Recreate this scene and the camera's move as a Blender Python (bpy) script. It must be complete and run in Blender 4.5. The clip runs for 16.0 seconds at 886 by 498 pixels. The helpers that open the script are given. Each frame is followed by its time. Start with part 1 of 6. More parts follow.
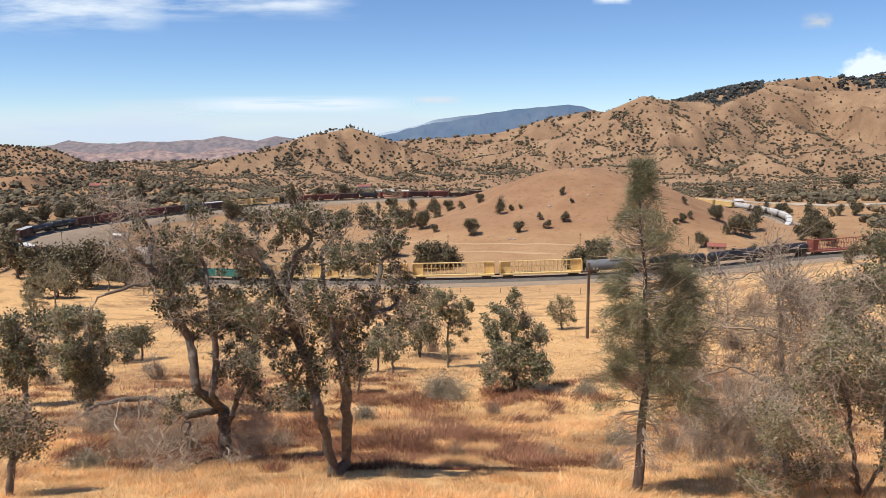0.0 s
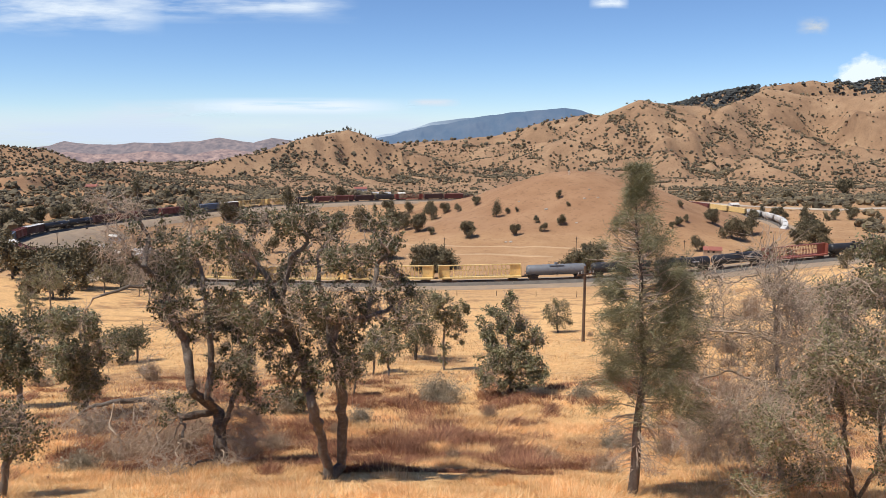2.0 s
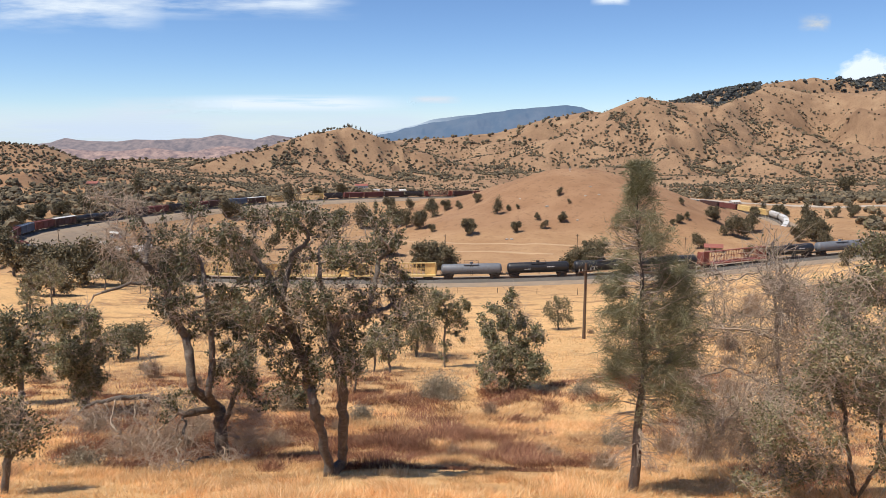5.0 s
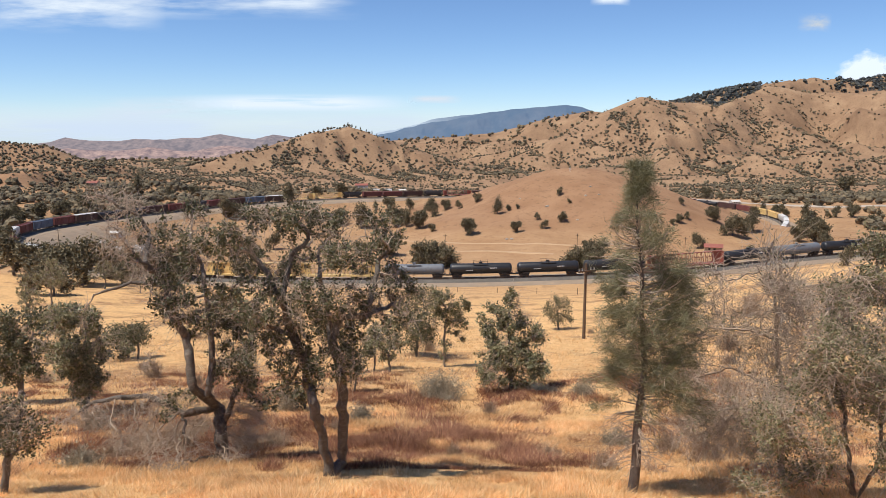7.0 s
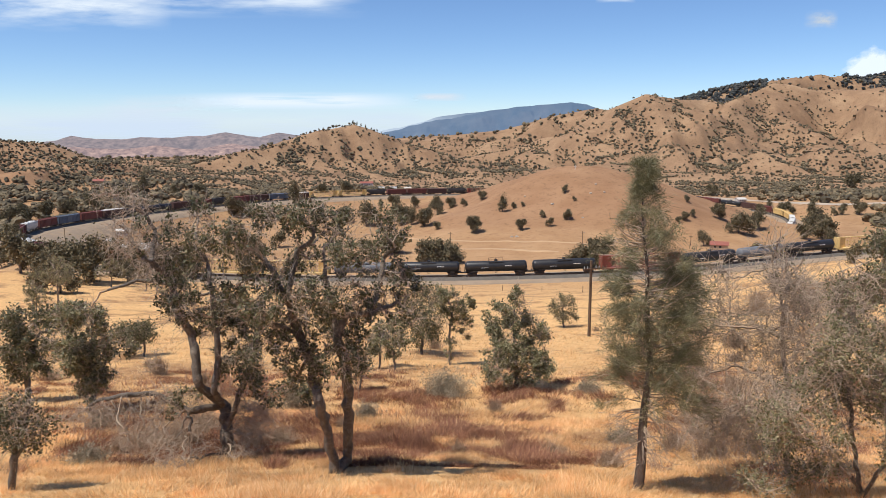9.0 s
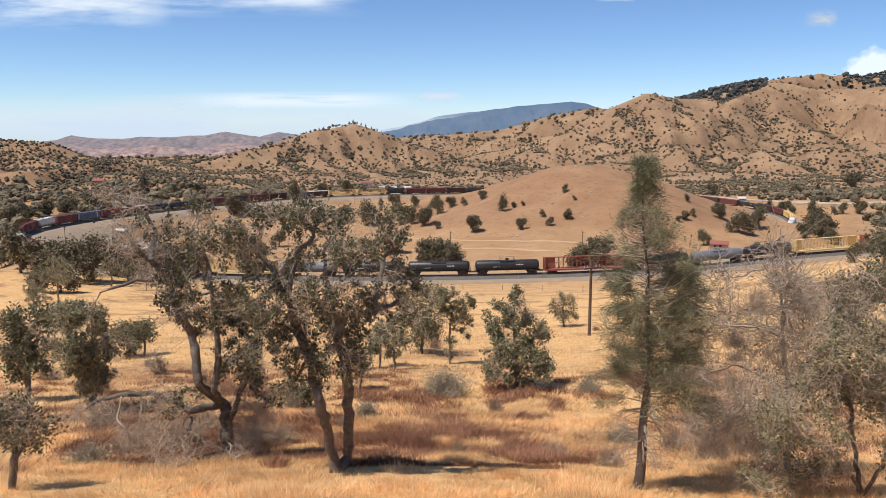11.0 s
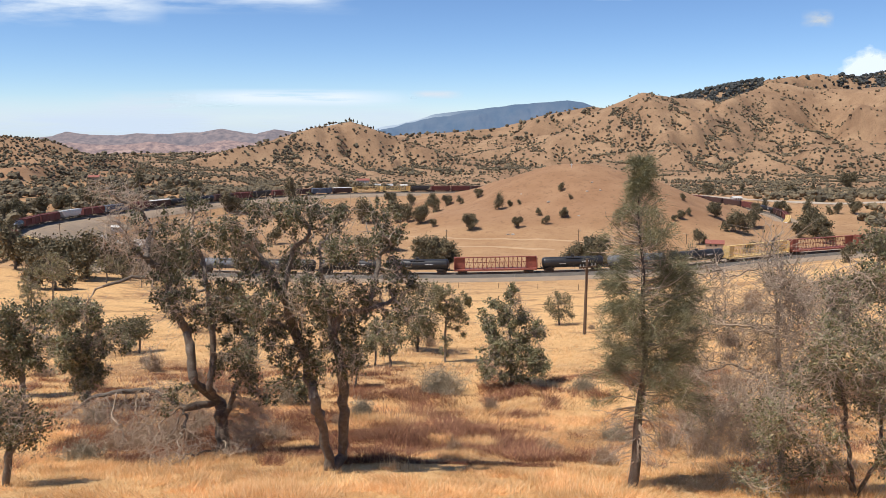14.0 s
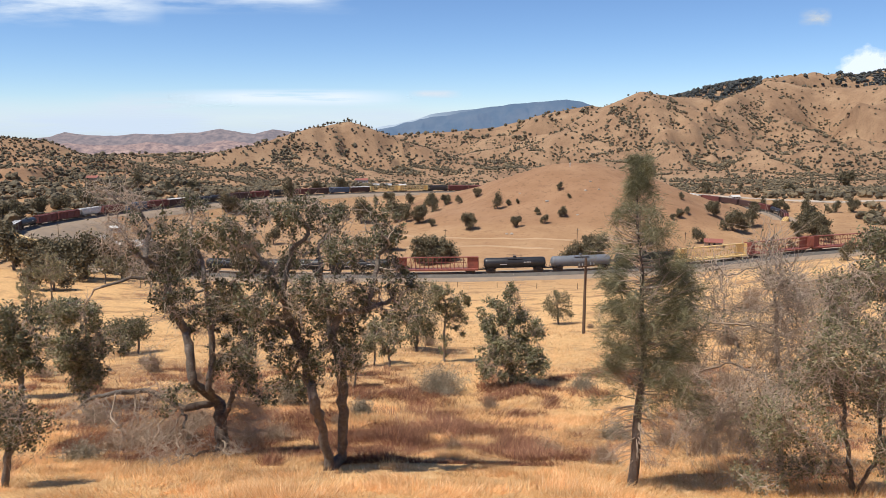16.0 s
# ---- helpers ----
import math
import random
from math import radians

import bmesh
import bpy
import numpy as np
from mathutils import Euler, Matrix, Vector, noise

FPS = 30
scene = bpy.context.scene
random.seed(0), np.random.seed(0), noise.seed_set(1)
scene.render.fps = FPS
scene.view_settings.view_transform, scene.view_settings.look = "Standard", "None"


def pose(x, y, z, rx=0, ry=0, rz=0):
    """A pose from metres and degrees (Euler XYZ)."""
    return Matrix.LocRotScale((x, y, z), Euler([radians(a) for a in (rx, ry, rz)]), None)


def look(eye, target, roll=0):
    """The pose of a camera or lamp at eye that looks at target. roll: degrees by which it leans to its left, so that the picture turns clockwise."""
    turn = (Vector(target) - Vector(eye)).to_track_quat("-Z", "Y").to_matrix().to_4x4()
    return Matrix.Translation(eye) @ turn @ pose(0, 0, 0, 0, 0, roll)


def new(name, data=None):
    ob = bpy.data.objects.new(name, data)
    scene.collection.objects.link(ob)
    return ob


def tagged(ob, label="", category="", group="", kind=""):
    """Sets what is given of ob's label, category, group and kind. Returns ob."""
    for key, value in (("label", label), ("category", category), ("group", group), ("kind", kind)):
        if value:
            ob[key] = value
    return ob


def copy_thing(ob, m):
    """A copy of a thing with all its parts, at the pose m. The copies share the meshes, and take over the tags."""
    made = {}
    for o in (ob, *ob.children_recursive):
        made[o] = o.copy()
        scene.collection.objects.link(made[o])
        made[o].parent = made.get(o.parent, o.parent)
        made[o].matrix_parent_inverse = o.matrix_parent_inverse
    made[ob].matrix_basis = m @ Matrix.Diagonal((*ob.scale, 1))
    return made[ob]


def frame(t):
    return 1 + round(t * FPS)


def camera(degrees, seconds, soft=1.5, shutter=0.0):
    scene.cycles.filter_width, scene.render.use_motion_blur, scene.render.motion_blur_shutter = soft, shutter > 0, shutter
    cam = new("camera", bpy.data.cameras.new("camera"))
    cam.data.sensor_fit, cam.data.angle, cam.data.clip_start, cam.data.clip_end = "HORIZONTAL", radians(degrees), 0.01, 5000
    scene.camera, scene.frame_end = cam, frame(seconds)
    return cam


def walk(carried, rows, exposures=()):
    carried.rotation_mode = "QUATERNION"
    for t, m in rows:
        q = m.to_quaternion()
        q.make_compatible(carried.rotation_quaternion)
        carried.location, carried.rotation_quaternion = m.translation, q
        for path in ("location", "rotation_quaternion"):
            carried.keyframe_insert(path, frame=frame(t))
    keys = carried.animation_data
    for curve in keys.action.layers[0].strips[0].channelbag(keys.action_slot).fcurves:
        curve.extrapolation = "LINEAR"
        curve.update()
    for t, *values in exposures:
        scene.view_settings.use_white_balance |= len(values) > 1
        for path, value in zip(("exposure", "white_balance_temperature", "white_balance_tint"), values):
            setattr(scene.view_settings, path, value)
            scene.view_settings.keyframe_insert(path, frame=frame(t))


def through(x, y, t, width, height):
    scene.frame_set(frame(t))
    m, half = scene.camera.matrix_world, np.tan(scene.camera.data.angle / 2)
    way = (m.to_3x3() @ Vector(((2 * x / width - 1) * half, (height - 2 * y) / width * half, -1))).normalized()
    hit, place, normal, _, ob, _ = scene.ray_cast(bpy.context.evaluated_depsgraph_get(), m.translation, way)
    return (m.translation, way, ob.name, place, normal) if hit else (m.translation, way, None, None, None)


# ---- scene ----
cam = camera(60, 16.0, 0.85)
EYE = (0.0, 0.0, 43.0)
walk(cam, [(t, pose(*EYE, rx, ry, rz)) for t, rx, ry, rz in (
    (0, 80.795, 0.349, 0.159),
    (0.5, 80.827, 0.306, 0.120),
    (1, 80.833, 0.167, 0.059),
    (1.5, 80.902, 0.094, -0.026),
    (2, 80.989, 0.062, -0.072),
    (2.5, 81.068, 0.006, -0.114),
    (3, 80.942, -0.002, -0.057),
    (3.5, 80.765, 0.004, -0.060),
    (4, 80.757, -0.006, -0.047),
    (6.5, 80.815, 0.104, 0.075),
    (7, 80.757, 0.000, 0.000),
    (7.5, 80.768, 0.071, 0.062),
    (8, 80.758, 0.139, 0.234),
    (8.5, 80.635, 0.184, 0.382),
    (9, 80.593, 0.095, 0.370),
    (11.5, 80.499, 0.129, 0.376),
    (12, 80.404, 0.041, 0.384),
    (12.5, 80.419, -0.068, 0.277),
    (13, 80.528, -0.152, 0.114),
    (13.5, 80.578, -0.150, 0.067),
    (14, 80.408, -0.168, 0.117),
    (14.5, 80.185, -0.077, 0.197),
    (15, 80.186, -0.001, 0.133),
    (15.5, 80.312, 0.005, 0.064),
    (16, 80.374, -0.009, -0.001),
)], exposures=[(0, 0.0, 6150, 11), (16, 0.0, 6150, 11)])

# ---- sky and sun: high, from the left and a little behind the camera ----
SUN_AZ, SUN_EL = radians(-118), radians(63)      # azimuth from +y towards +x
sun_dir = Vector((math.sin(SUN_AZ) * math.cos(SUN_EL), math.cos(SUN_AZ) * math.cos(SUN_EL), math.sin(SUN_EL)))
world = bpy.data.worlds.new("sky")
scene.world = world
world.use_nodes = True
wn, wl = world.node_tree.nodes, world.node_tree.links
sky = wn.new("ShaderNodeTexSky")
sky.sky_type, sky.sun_disc = "NISHITA", False
sky.sun_elevation, sky.sun_rotation = SUN_EL, SUN_AZ
sky.altitude, sky.air_density, sky.dust_density, sky.ozone_density = 1200, 0.8, 0.0, 6.0
wl.new(sky.outputs[0], wn["Background"].inputs[0])
wn["Background"].inputs[1].default_value = 0.125
sun = new("sun", bpy.data.lights.new("sun", "SUN"))
sun.data.energy, sun.data.angle, sun.data.color = 5.0, radians(0.55), (1.0, 0.92, 0.79)
sun.matrix_world = look((0, 0, 200), Vector((0, 0, 200)) - sun_dir)

# ---- materials ----
def nodes_of(name):
    m = bpy.data.materials.new(name)
    m.use_nodes = True
    nt = m.node_tree
    return m, nt.nodes, nt.links, nt.nodes["Principled BSDF"]


def noise_node(n, l, co, scale, detail=5.0, rough=0.6):
    t = n.new("ShaderNodeTexNoise")
    t.inputs["Scale"].default_value, t.inputs["Detail"].default_value, t.inputs["Roughness"].default_value = scale, detail, rough
    l.new(co, t.inputs["Vector"])
    return t.outputs["Fac"]


def ramp_node(n, l, fac, stops):
    r = n.new("ShaderNodeValToRGB")
    while len(r.color_ramp.elements) < len(stops):
        r.color_ramp.elements.new(0.5)
    for e, (p, c) in zip(r.color_ramp.elements, stops):
        e.position, e.color = p, (*c, 1) if len(c) == 3 else c
    l.new(fac, r.inputs[0])
    return r.outputs[0]


def mix_node(n, l, fac, a, b, blend="MIX"):
    m = n.new("ShaderNodeMix")
    m.data_type, m.blend_type = "RGBA", blend
    for src, sock in ((fac, m.inputs[0]), (a, m.inputs[6]), (b, m.inputs[7])):
        if isinstance(src, (int, float)):
            sock.default_value = src
        elif isinstance(src, tuple):
            sock.default_value = (*src, 1)
        else:
            l.new(src, sock)
    return m.outputs[2]


def bump_node(n, l, p, height, strength, dist):
    b = n.new("ShaderNodeBump")
    b.inputs["Strength"].default_value, b.inputs["Distance"].default_value = strength, dist
    l.new(height, b.inputs["Height"])
    l.new(b.outputs[0], p.inputs["Normal"])


def shade(col, k):
    return tuple(min(1.0, c * k) for c in col)


def surface(name, col, rough=0.8, metal=0.0, vary=0.25, scale=2.0, fine=18.0, bump=0.3, dist=0.02, dirt=None, dirt_amount=0.5, island=0.0):
    """Paint, rock, bark and such: broad stains, fine grain, a little relief."""
    m, n, l, p = nodes_of(name)
    co = n.new("ShaderNodeTexCoord").outputs["Object"]
    big, small = noise_node(n, l, co, scale), noise_node(n, l, co, fine, 6, 0.7)
    c = ramp_node(n, l, big, [(0.3, shade(col, 1 - vary)), (0.7, shade(col, 1 + vary))])
    c = mix_node(n, l, 0.35, c, ramp_node(n, l, small, [(0.3, shade(col, 1 - 1.6 * vary)), (0.7, shade(col, 1 + 1.4 * vary))]))
    if dirt:
        d = noise_node(n, l, co, scale * 1.7, 8, 0.75)
        f = ramp_node(n, l, d, [(0.5, (0, 0, 0)), (0.72, (dirt_amount,) * 3)])
        c = mix_node(n, l, f, c, dirt)
    if island:
        r = n.new("ShaderNodeNewGeometry").outputs["Random Per Island"]
        k = ramp_node(n, l, r, [(0.0, (1 - island,) * 3), (1.0, (1 + island,) * 3)])
        c = mix_node(n, l, 1.0, c, k, "MULTIPLY")
    l.new(c, p.inputs["Base Color"])
    p.inputs["Roughness"].default_value, p.inputs["Metallic"].default_value = rough, metal
    if bump:
        bump_node(n, l, p, small, bump, dist)
    return m


def leaf_material(name, cols, rough=0.55, through=0.25):
    """Leaves: each one its own tint, and some light let through."""
    m, n, l, p = nodes_of(name)
    geo = n.new("ShaderNodeNewGeometry")
    c = ramp_node(n, l, geo.outputs["Random Per Island"], [(i / (len(cols) - 1), k) for i, k in enumerate(cols)])
    co = n.new("ShaderNodeTexCoord").outputs["Object"]
    big = noise_node(n, l, co, 0.9, 3)
    c = mix_node(n, l, 1.0, c, ramp_node(n, l, big, [(0.3, (0.75,) * 3), (0.7, (1.3,) * 3)]), "MULTIPLY")
    l.new(c, p.inputs["Base Color"])
    p.inputs["Roughness"].default_value = rough
    tr = n.new("ShaderNodeBsdfTranslucent")
    l.new(c, tr.inputs["Color"])
    ms = n.new("ShaderNodeMixShader")
    ms.inputs[0].default_value = through
    l.new(p.outputs[0], ms.inputs[1])
    l.new(tr.outputs[0], ms.inputs[2])
    l.new(ms.outputs[0], n["Material Output"].inputs["Surface"])
    return m


def ground_material():
    """Dry grassland: gold, straw and rust-brown patches, bare soil further off."""
    m, n, l, p = nodes_of("dry_grassland")
    co = n.new("ShaderNodeTexCoord").outputs["Object"]
    sep = n.new("ShaderNodeSeparateXYZ")
    l.new(co, sep.inputs[0])

    def stretch(lo, hi):
        r = n.new("ShaderNodeMapRange")
        r.inputs["From Min"].default_value, r.inputs["From Max"].default_value = lo, hi
        l.new(sep.outputs["Y"], r.inputs["Value"])
        return r.outputs[0]
    a = noise_node(n, l, co, 0.16, 6, 0.65)
    b = noise_node(n, l, co, 1.7, 6, 0.7)
    c3 = noise_node(n, l, co, 0.05, 4, 0.6)
    far = noise_node(n, l, co, 0.013, 8, 0.65)
    fine = noise_node(n, l, co, 9.0, 4, 0.7)
    gold = ramp_node(n, l, b, [(0.3, (0.56, 0.315, 0.135)), (0.55, (0.73, 0.45, 0.20)), (0.75, (0.84, 0.57, 0.29))])
    rust = ramp_node(n, l, b, [(0.3, (0.20, 0.10, 0.055)), (0.7, (0.42, 0.235, 0.115))])
    near = mix_node(n, l, ramp_node(n, l, a, [(0.50, (0, 0, 0)), (0.64, (0.85,) * 3)]), gold, rust)
    field = ramp_node(n, l, c3, [(0.3, (0.34, 0.197, 0.100)), (0.5, (0.41, 0.25, 0.132)), (0.72, (0.50, 0.325, 0.175))])
    field = mix_node(n, l, 0.3, field, ramp_node(n, l, b, [(0.3, (0.28, 0.145, 0.07)), (0.7, (0.48, 0.29, 0.15))]))
    hills = ramp_node(n, l, far, [(0.28, (0.20, 0.122, 0.072)), (0.5, (0.32, 0.203, 0.118)), (0.74, (0.45, 0.305, 0.178))])
    hills = mix_node(n, l, 0.3, hills, ramp_node(n, l, c3, [(0.3, (0.17, 0.095, 0.058)), (0.7, (0.38, 0.24, 0.14))]))
    rise = n.new("ShaderNodeMapRange")
    rise.inputs["From Min"].default_value, rise.inputs["From Max"].default_value = -13.5, -7.0
    l.new(sep.outputs["Z"], rise.inputs["Value"])
    soil = ramp_node(n, l, c3, [(0.3, (0.27, 0.147, 0.080)), (0.7, (0.36, 0.21, 0.118))])
    on_hill = mix_node(n, l, 1.0, rise.outputs[0], stretch(345, 385), "MULTIPLY")
    field = mix_node(n, l, mix_node(n, l, 1.0, on_hill, (0.85, 0.85, 0.85), "MULTIPLY"), field, soil)
    c = mix_node(n, l, stretch(110, 260), near, field)
    c = mix_node(n, l, stretch(600, 900), c, hills)
    scrub = mix_node(n, l, 1.0, ramp_node(n, l, noise_node(n, l, co, 0.33, 7, 0.72), [(0.53, (0, 0, 0)), (0.66, (0.62,) * 3)]), stretch(230, 420), "MULTIPLY")
    c = mix_node(n, l, scrub, c, (0.17, 0.095, 0.055))
    l.new(c, p.inputs["Base Color"])
    p.inputs["Roughness"].default_value = 0.95
    p.inputs["Specular IOR Level"].default_value = 0.1
    bump_node(n, l, p, fine, 0.7, 0.12)
    return m


GROUND = ground_material()
BALLAST = surface("ballast_gravel", (0.135, 0.118, 0.10), 0.95, 0, 0.3, 0.5, 5.0, 0.8, 0.08)
SHOULDER = surface("dusty_track_shoulder", (0.30, 0.225, 0.155), 0.95, 0, 0.2, 0.12, 3.0, 0.6, 0.08, (0.45, 0.30, 0.16), 0.7)
RAIL = surface("worn_rail_steel", (0.20, 0.15, 0.12), 0.45, 0.7, 0.2, 1, 9, 0.1)
TIE = surface("weathered_tie", (0.11, 0.085, 0.07), 0.9, 0, 0.3, 1, 8, 0.4, 0.02, None, 0, 0.3)
BARK = surface("oak_bark", (0.175, 0.142, 0.113), 0.95, 0, 0.5, 4.0, 26, 1.0, 0.06, (0.36, 0.31, 0.255), 0.85)
BRUSH = surface("dry_brown_brush", (0.36, 0.255, 0.17), 0.95, 0, 0.3, 3.0, 25, 0)
DEAD = surface("dead_grey_wood", (0.46, 0.36, 0.27), 0.95, 0, 0.35, 1.2, 25, 0.7, 0.02, (0.11, 0.085, 0.065), 0.75)
PINE_BARK = surface("pine_bark", (0.12, 0.09, 0.072), 0.95, 0, 0.4, 4, 20, 0.9, 0.03, (0.20, 0.16, 0.13), 0.5)
OAK_LEAF = leaf_material("oak_leaves", [(0.075, 0.072, 0.036), (0.115, 0.110, 0.054), (0.17, 0.158, 0.078), (0.25, 0.22, 0.115)])
GREY_LEAF = leaf_material("dusty_grey_leaves", [(0.13, 0.126, 0.06), (0.205, 0.194, 0.095), (0.29, 0.265, 0.138), (0.40, 0.345, 0.195)])
PINE_LEAF = leaf_material("pine_needles", [(0.145, 0.14, 0.07), (0.21, 0.20, 0.102), (0.30, 0.275, 0.155)])
FAR_LEAF = leaf_material("far_oak_foliage", [(0.085, 0.072, 0.040), (0.135, 0.112, 0.060), (0.19, 0.154, 0.084), (0.26, 0.205, 0.115)], 0.8, 0.1)
# dark far foliage, with a little grey-blue haze painted into its colours
RIDGE_LEAF = leaf_material("hazed_conifer_foliage", [(0.042, 0.046, 0.044), (0.058, 0.060, 0.055), (0.078, 0.076, 0.068)], 0.9, 0.05)
HILL_LEAF = leaf_material("hillside_oak_foliage", [(0.072, 0.059, 0.036), (0.115, 0.092, 0.054), (0.165, 0.128, 0.073), (0.22, 0.168, 0.095)], 0.85, 0.08)
SHRUB = leaf_material("grey_shrub_twigs", [(0.27, 0.22, 0.15), (0.34, 0.285, 0.20), (0.42, 0.355, 0.25)], 0.9, 0.1)
GRASS = leaf_material("dry_grass_blades", [(0.52, 0.295, 0.125), (0.74, 0.445, 0.195), (0.84, 0.545, 0.255), (0.90, 0.65, 0.35), (0.92, 0.73, 0.45)], 0.85, 0.45)
RUST_GRASS = leaf_material("rust_brown_weeds", [(0.15, 0.062, 0.040), (0.24, 0.105, 0.065), (0.38, 0.19, 0.11), (0.55, 0.31, 0.16)], 0.9, 0.25)

# ---- the lie of the land ----
def lattice(ix, iy, seed):
    h = np.sin(ix * 127.1 + iy * 311.7 + seed * 74.7) * 43758.5453
    return h - np.floor(h)


def value_noise(x, y, seed):
    ix, iy = np.floor(x), np.floor(y)
    fx, fy = x - ix, y - iy
    fx, fy = fx * fx * (3 - 2 * fx), fy * fy * (3 - 2 * fy)
    a, b = lattice(ix, iy, seed), lattice(ix + 1, iy, seed)
    c, d = lattice(ix, iy + 1, seed), lattice(ix + 1, iy + 1, seed)
    return (a * (1 - fx) + b * fx) * (1 - fy) + (c * (1 - fx) + d * fx) * fy * 1.0


def fbm(x, y, size, seed, octaves=4):
    total, amp, s = 0.0, 1.0, 1.0 / size
    for o in range(octaves):
        total = total + amp * (value_noise(x * s + 13.7 * o, y * s - 7.3 * o, seed + o) - 0.5)
        amp, s = amp * 0.5, s * 2.03
    return total


# The railway loop: near side from right to left, round the far side and back under itself.
LOOP = [(600, 420), (500, 372), (415, 334), (330, 300), (250, 272), (190, 254), (140, 242), (112, 236), (91, 227), (67, 218.5), (40, 215), (11, 214), (-13, 215.5),
        (-60, 221), (-110, 240), (-150, 274), (-178, 309), (-190, 340), (-192, 365), (-187, 395), (-178, 424), (-163, 463), (-142, 506),
        (-115, 546), (-66, 588), (-15, 613), (32, 629), (85, 642), (140, 637), (188, 610), (217, 572), (230, 535), (226, 500),
        (209, 466), (188, 433), (165, 395), (146, 350), (134, 300), (126, 250), (122, 200)]
GRADE = 0.0232


def smooth_line(points, step=2.0):
    p = np.array(points, float)
    out = []
    for i in range(1, len(p) - 2):
        a, b, c, d = p[i - 1:i + 3]
        for t in np.linspace(0, 1, 24, endpoint=False):
            out.append(0.5 * (2 * b + (c - a) * t + (2 * a - 5 * b + 4 * c - d) * t * t + (3 * b - a - 3 * c + d) * t ** 3))
    out = np.array(out)
    for _ in range(200):
        out[1:-1] = 0.25 * out[:-2] + 0.5 * out[1:-1] + 0.25 * out[2:]
    s = np.concatenate([[0], np.cumsum(np.hypot(*np.diff(out, axis=0).T))])
    u = np.arange(0, s[-1], step)
    return np.stack([np.interp(u, s, out[:, 0]), np.interp(u, s, out[:, 1])], 1)


TRACK = smooth_line(LOOP)
S0 = 2.0 * int(np.argmin(np.hypot(TRACK[:, 0] - 11, TRACK[:, 1] - 214)))     # where the line is at level 0
TRACK_S = np.arange(len(TRACK)) * 2.0 - S0
TRACK_Z = -GRADE * TRACK_S
OPEN = (TRACK_S < 1000) & ~((TRACK_S > 800) & (TRACK[:, 1] < 345))          # past that the line is in its tunnel


def on_track(s):
    """Place and heading (radians) at s metres along the line, which the train travels towards greater s."""
    x, y = np.interp(s, TRACK_S, TRACK[:, 0]), np.interp(s, TRACK_S, TRACK[:, 1])
    return float(x), float(y), float(-GRADE * s)


PROFILE = [(-400, 62), (-60, 47), (0, 41.3), (8, 37.8), (21, 33.4), (38, 29.9), (75, 22), (130, 11), (180, 3), (205, -1.2), (222, -1.6), (240, -5),
           (262, -10.5), (300, -14.5), (360, -16), (430, -17), (520, -17), (600, -18), (700, -22), (800, -29), (1000, -38), (1400, -48), (2200, -75), (3300, -120), (4900, -150)]

# crests of the hills: width of the slopes, then x, y, z along the ridge
NEAR_RIDGES = [
    (190, 1.60, [(-709, 800, 54.8), (-564, 820, 35.8), (-491, 850, 23.0), (-466, 880, 20.3), (-440, 920, 2.4), (-414, 980, -14.7)]),
    (150, 1.50, [(-452, 1150, -34.9), (-377, 1180, -17.8), (-309, 1220, -1.9), (-249, 1280, 16.6), (-197, 1310, 29.5), (-159, 1320, 40.1), (-117, 1330, 20.5), (-53, 1340, -1.4), (15, 1300, -24.0)]),
    (250, 1.35, [(-4, 1500, -36.5), (107, 1520, -10.7), (197, 1520, 20.6), (294, 1500, 60.7), (374, 1480, 95.3), (466, 1560, 85.5), (554, 1650, 84.3)]),
]
FAR_RIDGES = [
    (270, 1.35, [(365, 1250, -21.4), (498, 1450, 32.3), (646, 1700, 96.8), (750, 1800, 131.8), (843, 1800, 114.6), (923, 1750, 113.9), (991, 1650, 122.0), (1122, 1500, 131.4)]),
    (420, 1.40, [(-366, 2700, -40.5), (-161, 2600, -10.6), (29, 2500, 2.5), (173, 2450, 17.7), (311, 2400, 57.1), (443, 2350, 82.8), (552, 2300, 68.4)]),
    (300, 1.50, [(701, 2600, 94.9), (873, 2600, 142.7), (988, 2600, 167.6), (1104, 2650, 181.6), (1265, 2700, 202.1), (1344, 2700, 198.1), (1424, 2700, 186.2), (1503, 2700, 206.1), (1622, 2700, 218.0), (1945, 2600, 238.5)]),
]
RIDGES = NEAR_RIDGES + FAR_RIDGES


# draws, where the slopes fold in and the oaks stand in lines, and the spurs between them: x, y down each
DRAWS = [[(313, 1468), (332, 1319), (358, 1238), (341, 1056)],
         [(304, 1391), (259, 1361), (203, 1346)],
         [(445, 1524), (404, 1350), (403, 1280), (364, 1114)],
         [(608, 1641), (613, 1546), (624, 1467), (607, 1349)],
         [(778, 1732), (797, 1672), (785, 1570)],
         [(863, 1534), (802, 1605), (596, 1368), (397, 1115)],
         [(255, 2399), (162, 2315), (57, 2147)],
         [(429, 2310), (218, 1490), (160, 1504), (70, 1453)],
         [(542, 1474), (442, 1287), (365, 1118)],
         [(-186, 1283), (-167, 1239), (-130, 1228)],
         [(-127, 1296), (-79, 1287)],
         [(-240, 1246), (-240, 1155)]]
SPURS = [[(344, 1388), (364, 1309), (323, 1085)],
         [(282, 1407), (220, 1330)],
         [(688, 1729), (588, 1603), (446, 1327)],
         [(713, 1737), (728, 1669), (681, 1445)],
         [(473, 1480), (406, 1293)],
         [(369, 2356), (243, 2281), (105, 2188)],
         [(876, 1741), (810, 1525), (811, 1470)],
         [(-156, 1307), (-207, 1269), (-273, 1188), (-335, 1131)],
         [(-156, 1307), (-99, 1298), (-42, 1291)],
         [(-165, 1303), (-187, 1223)]]


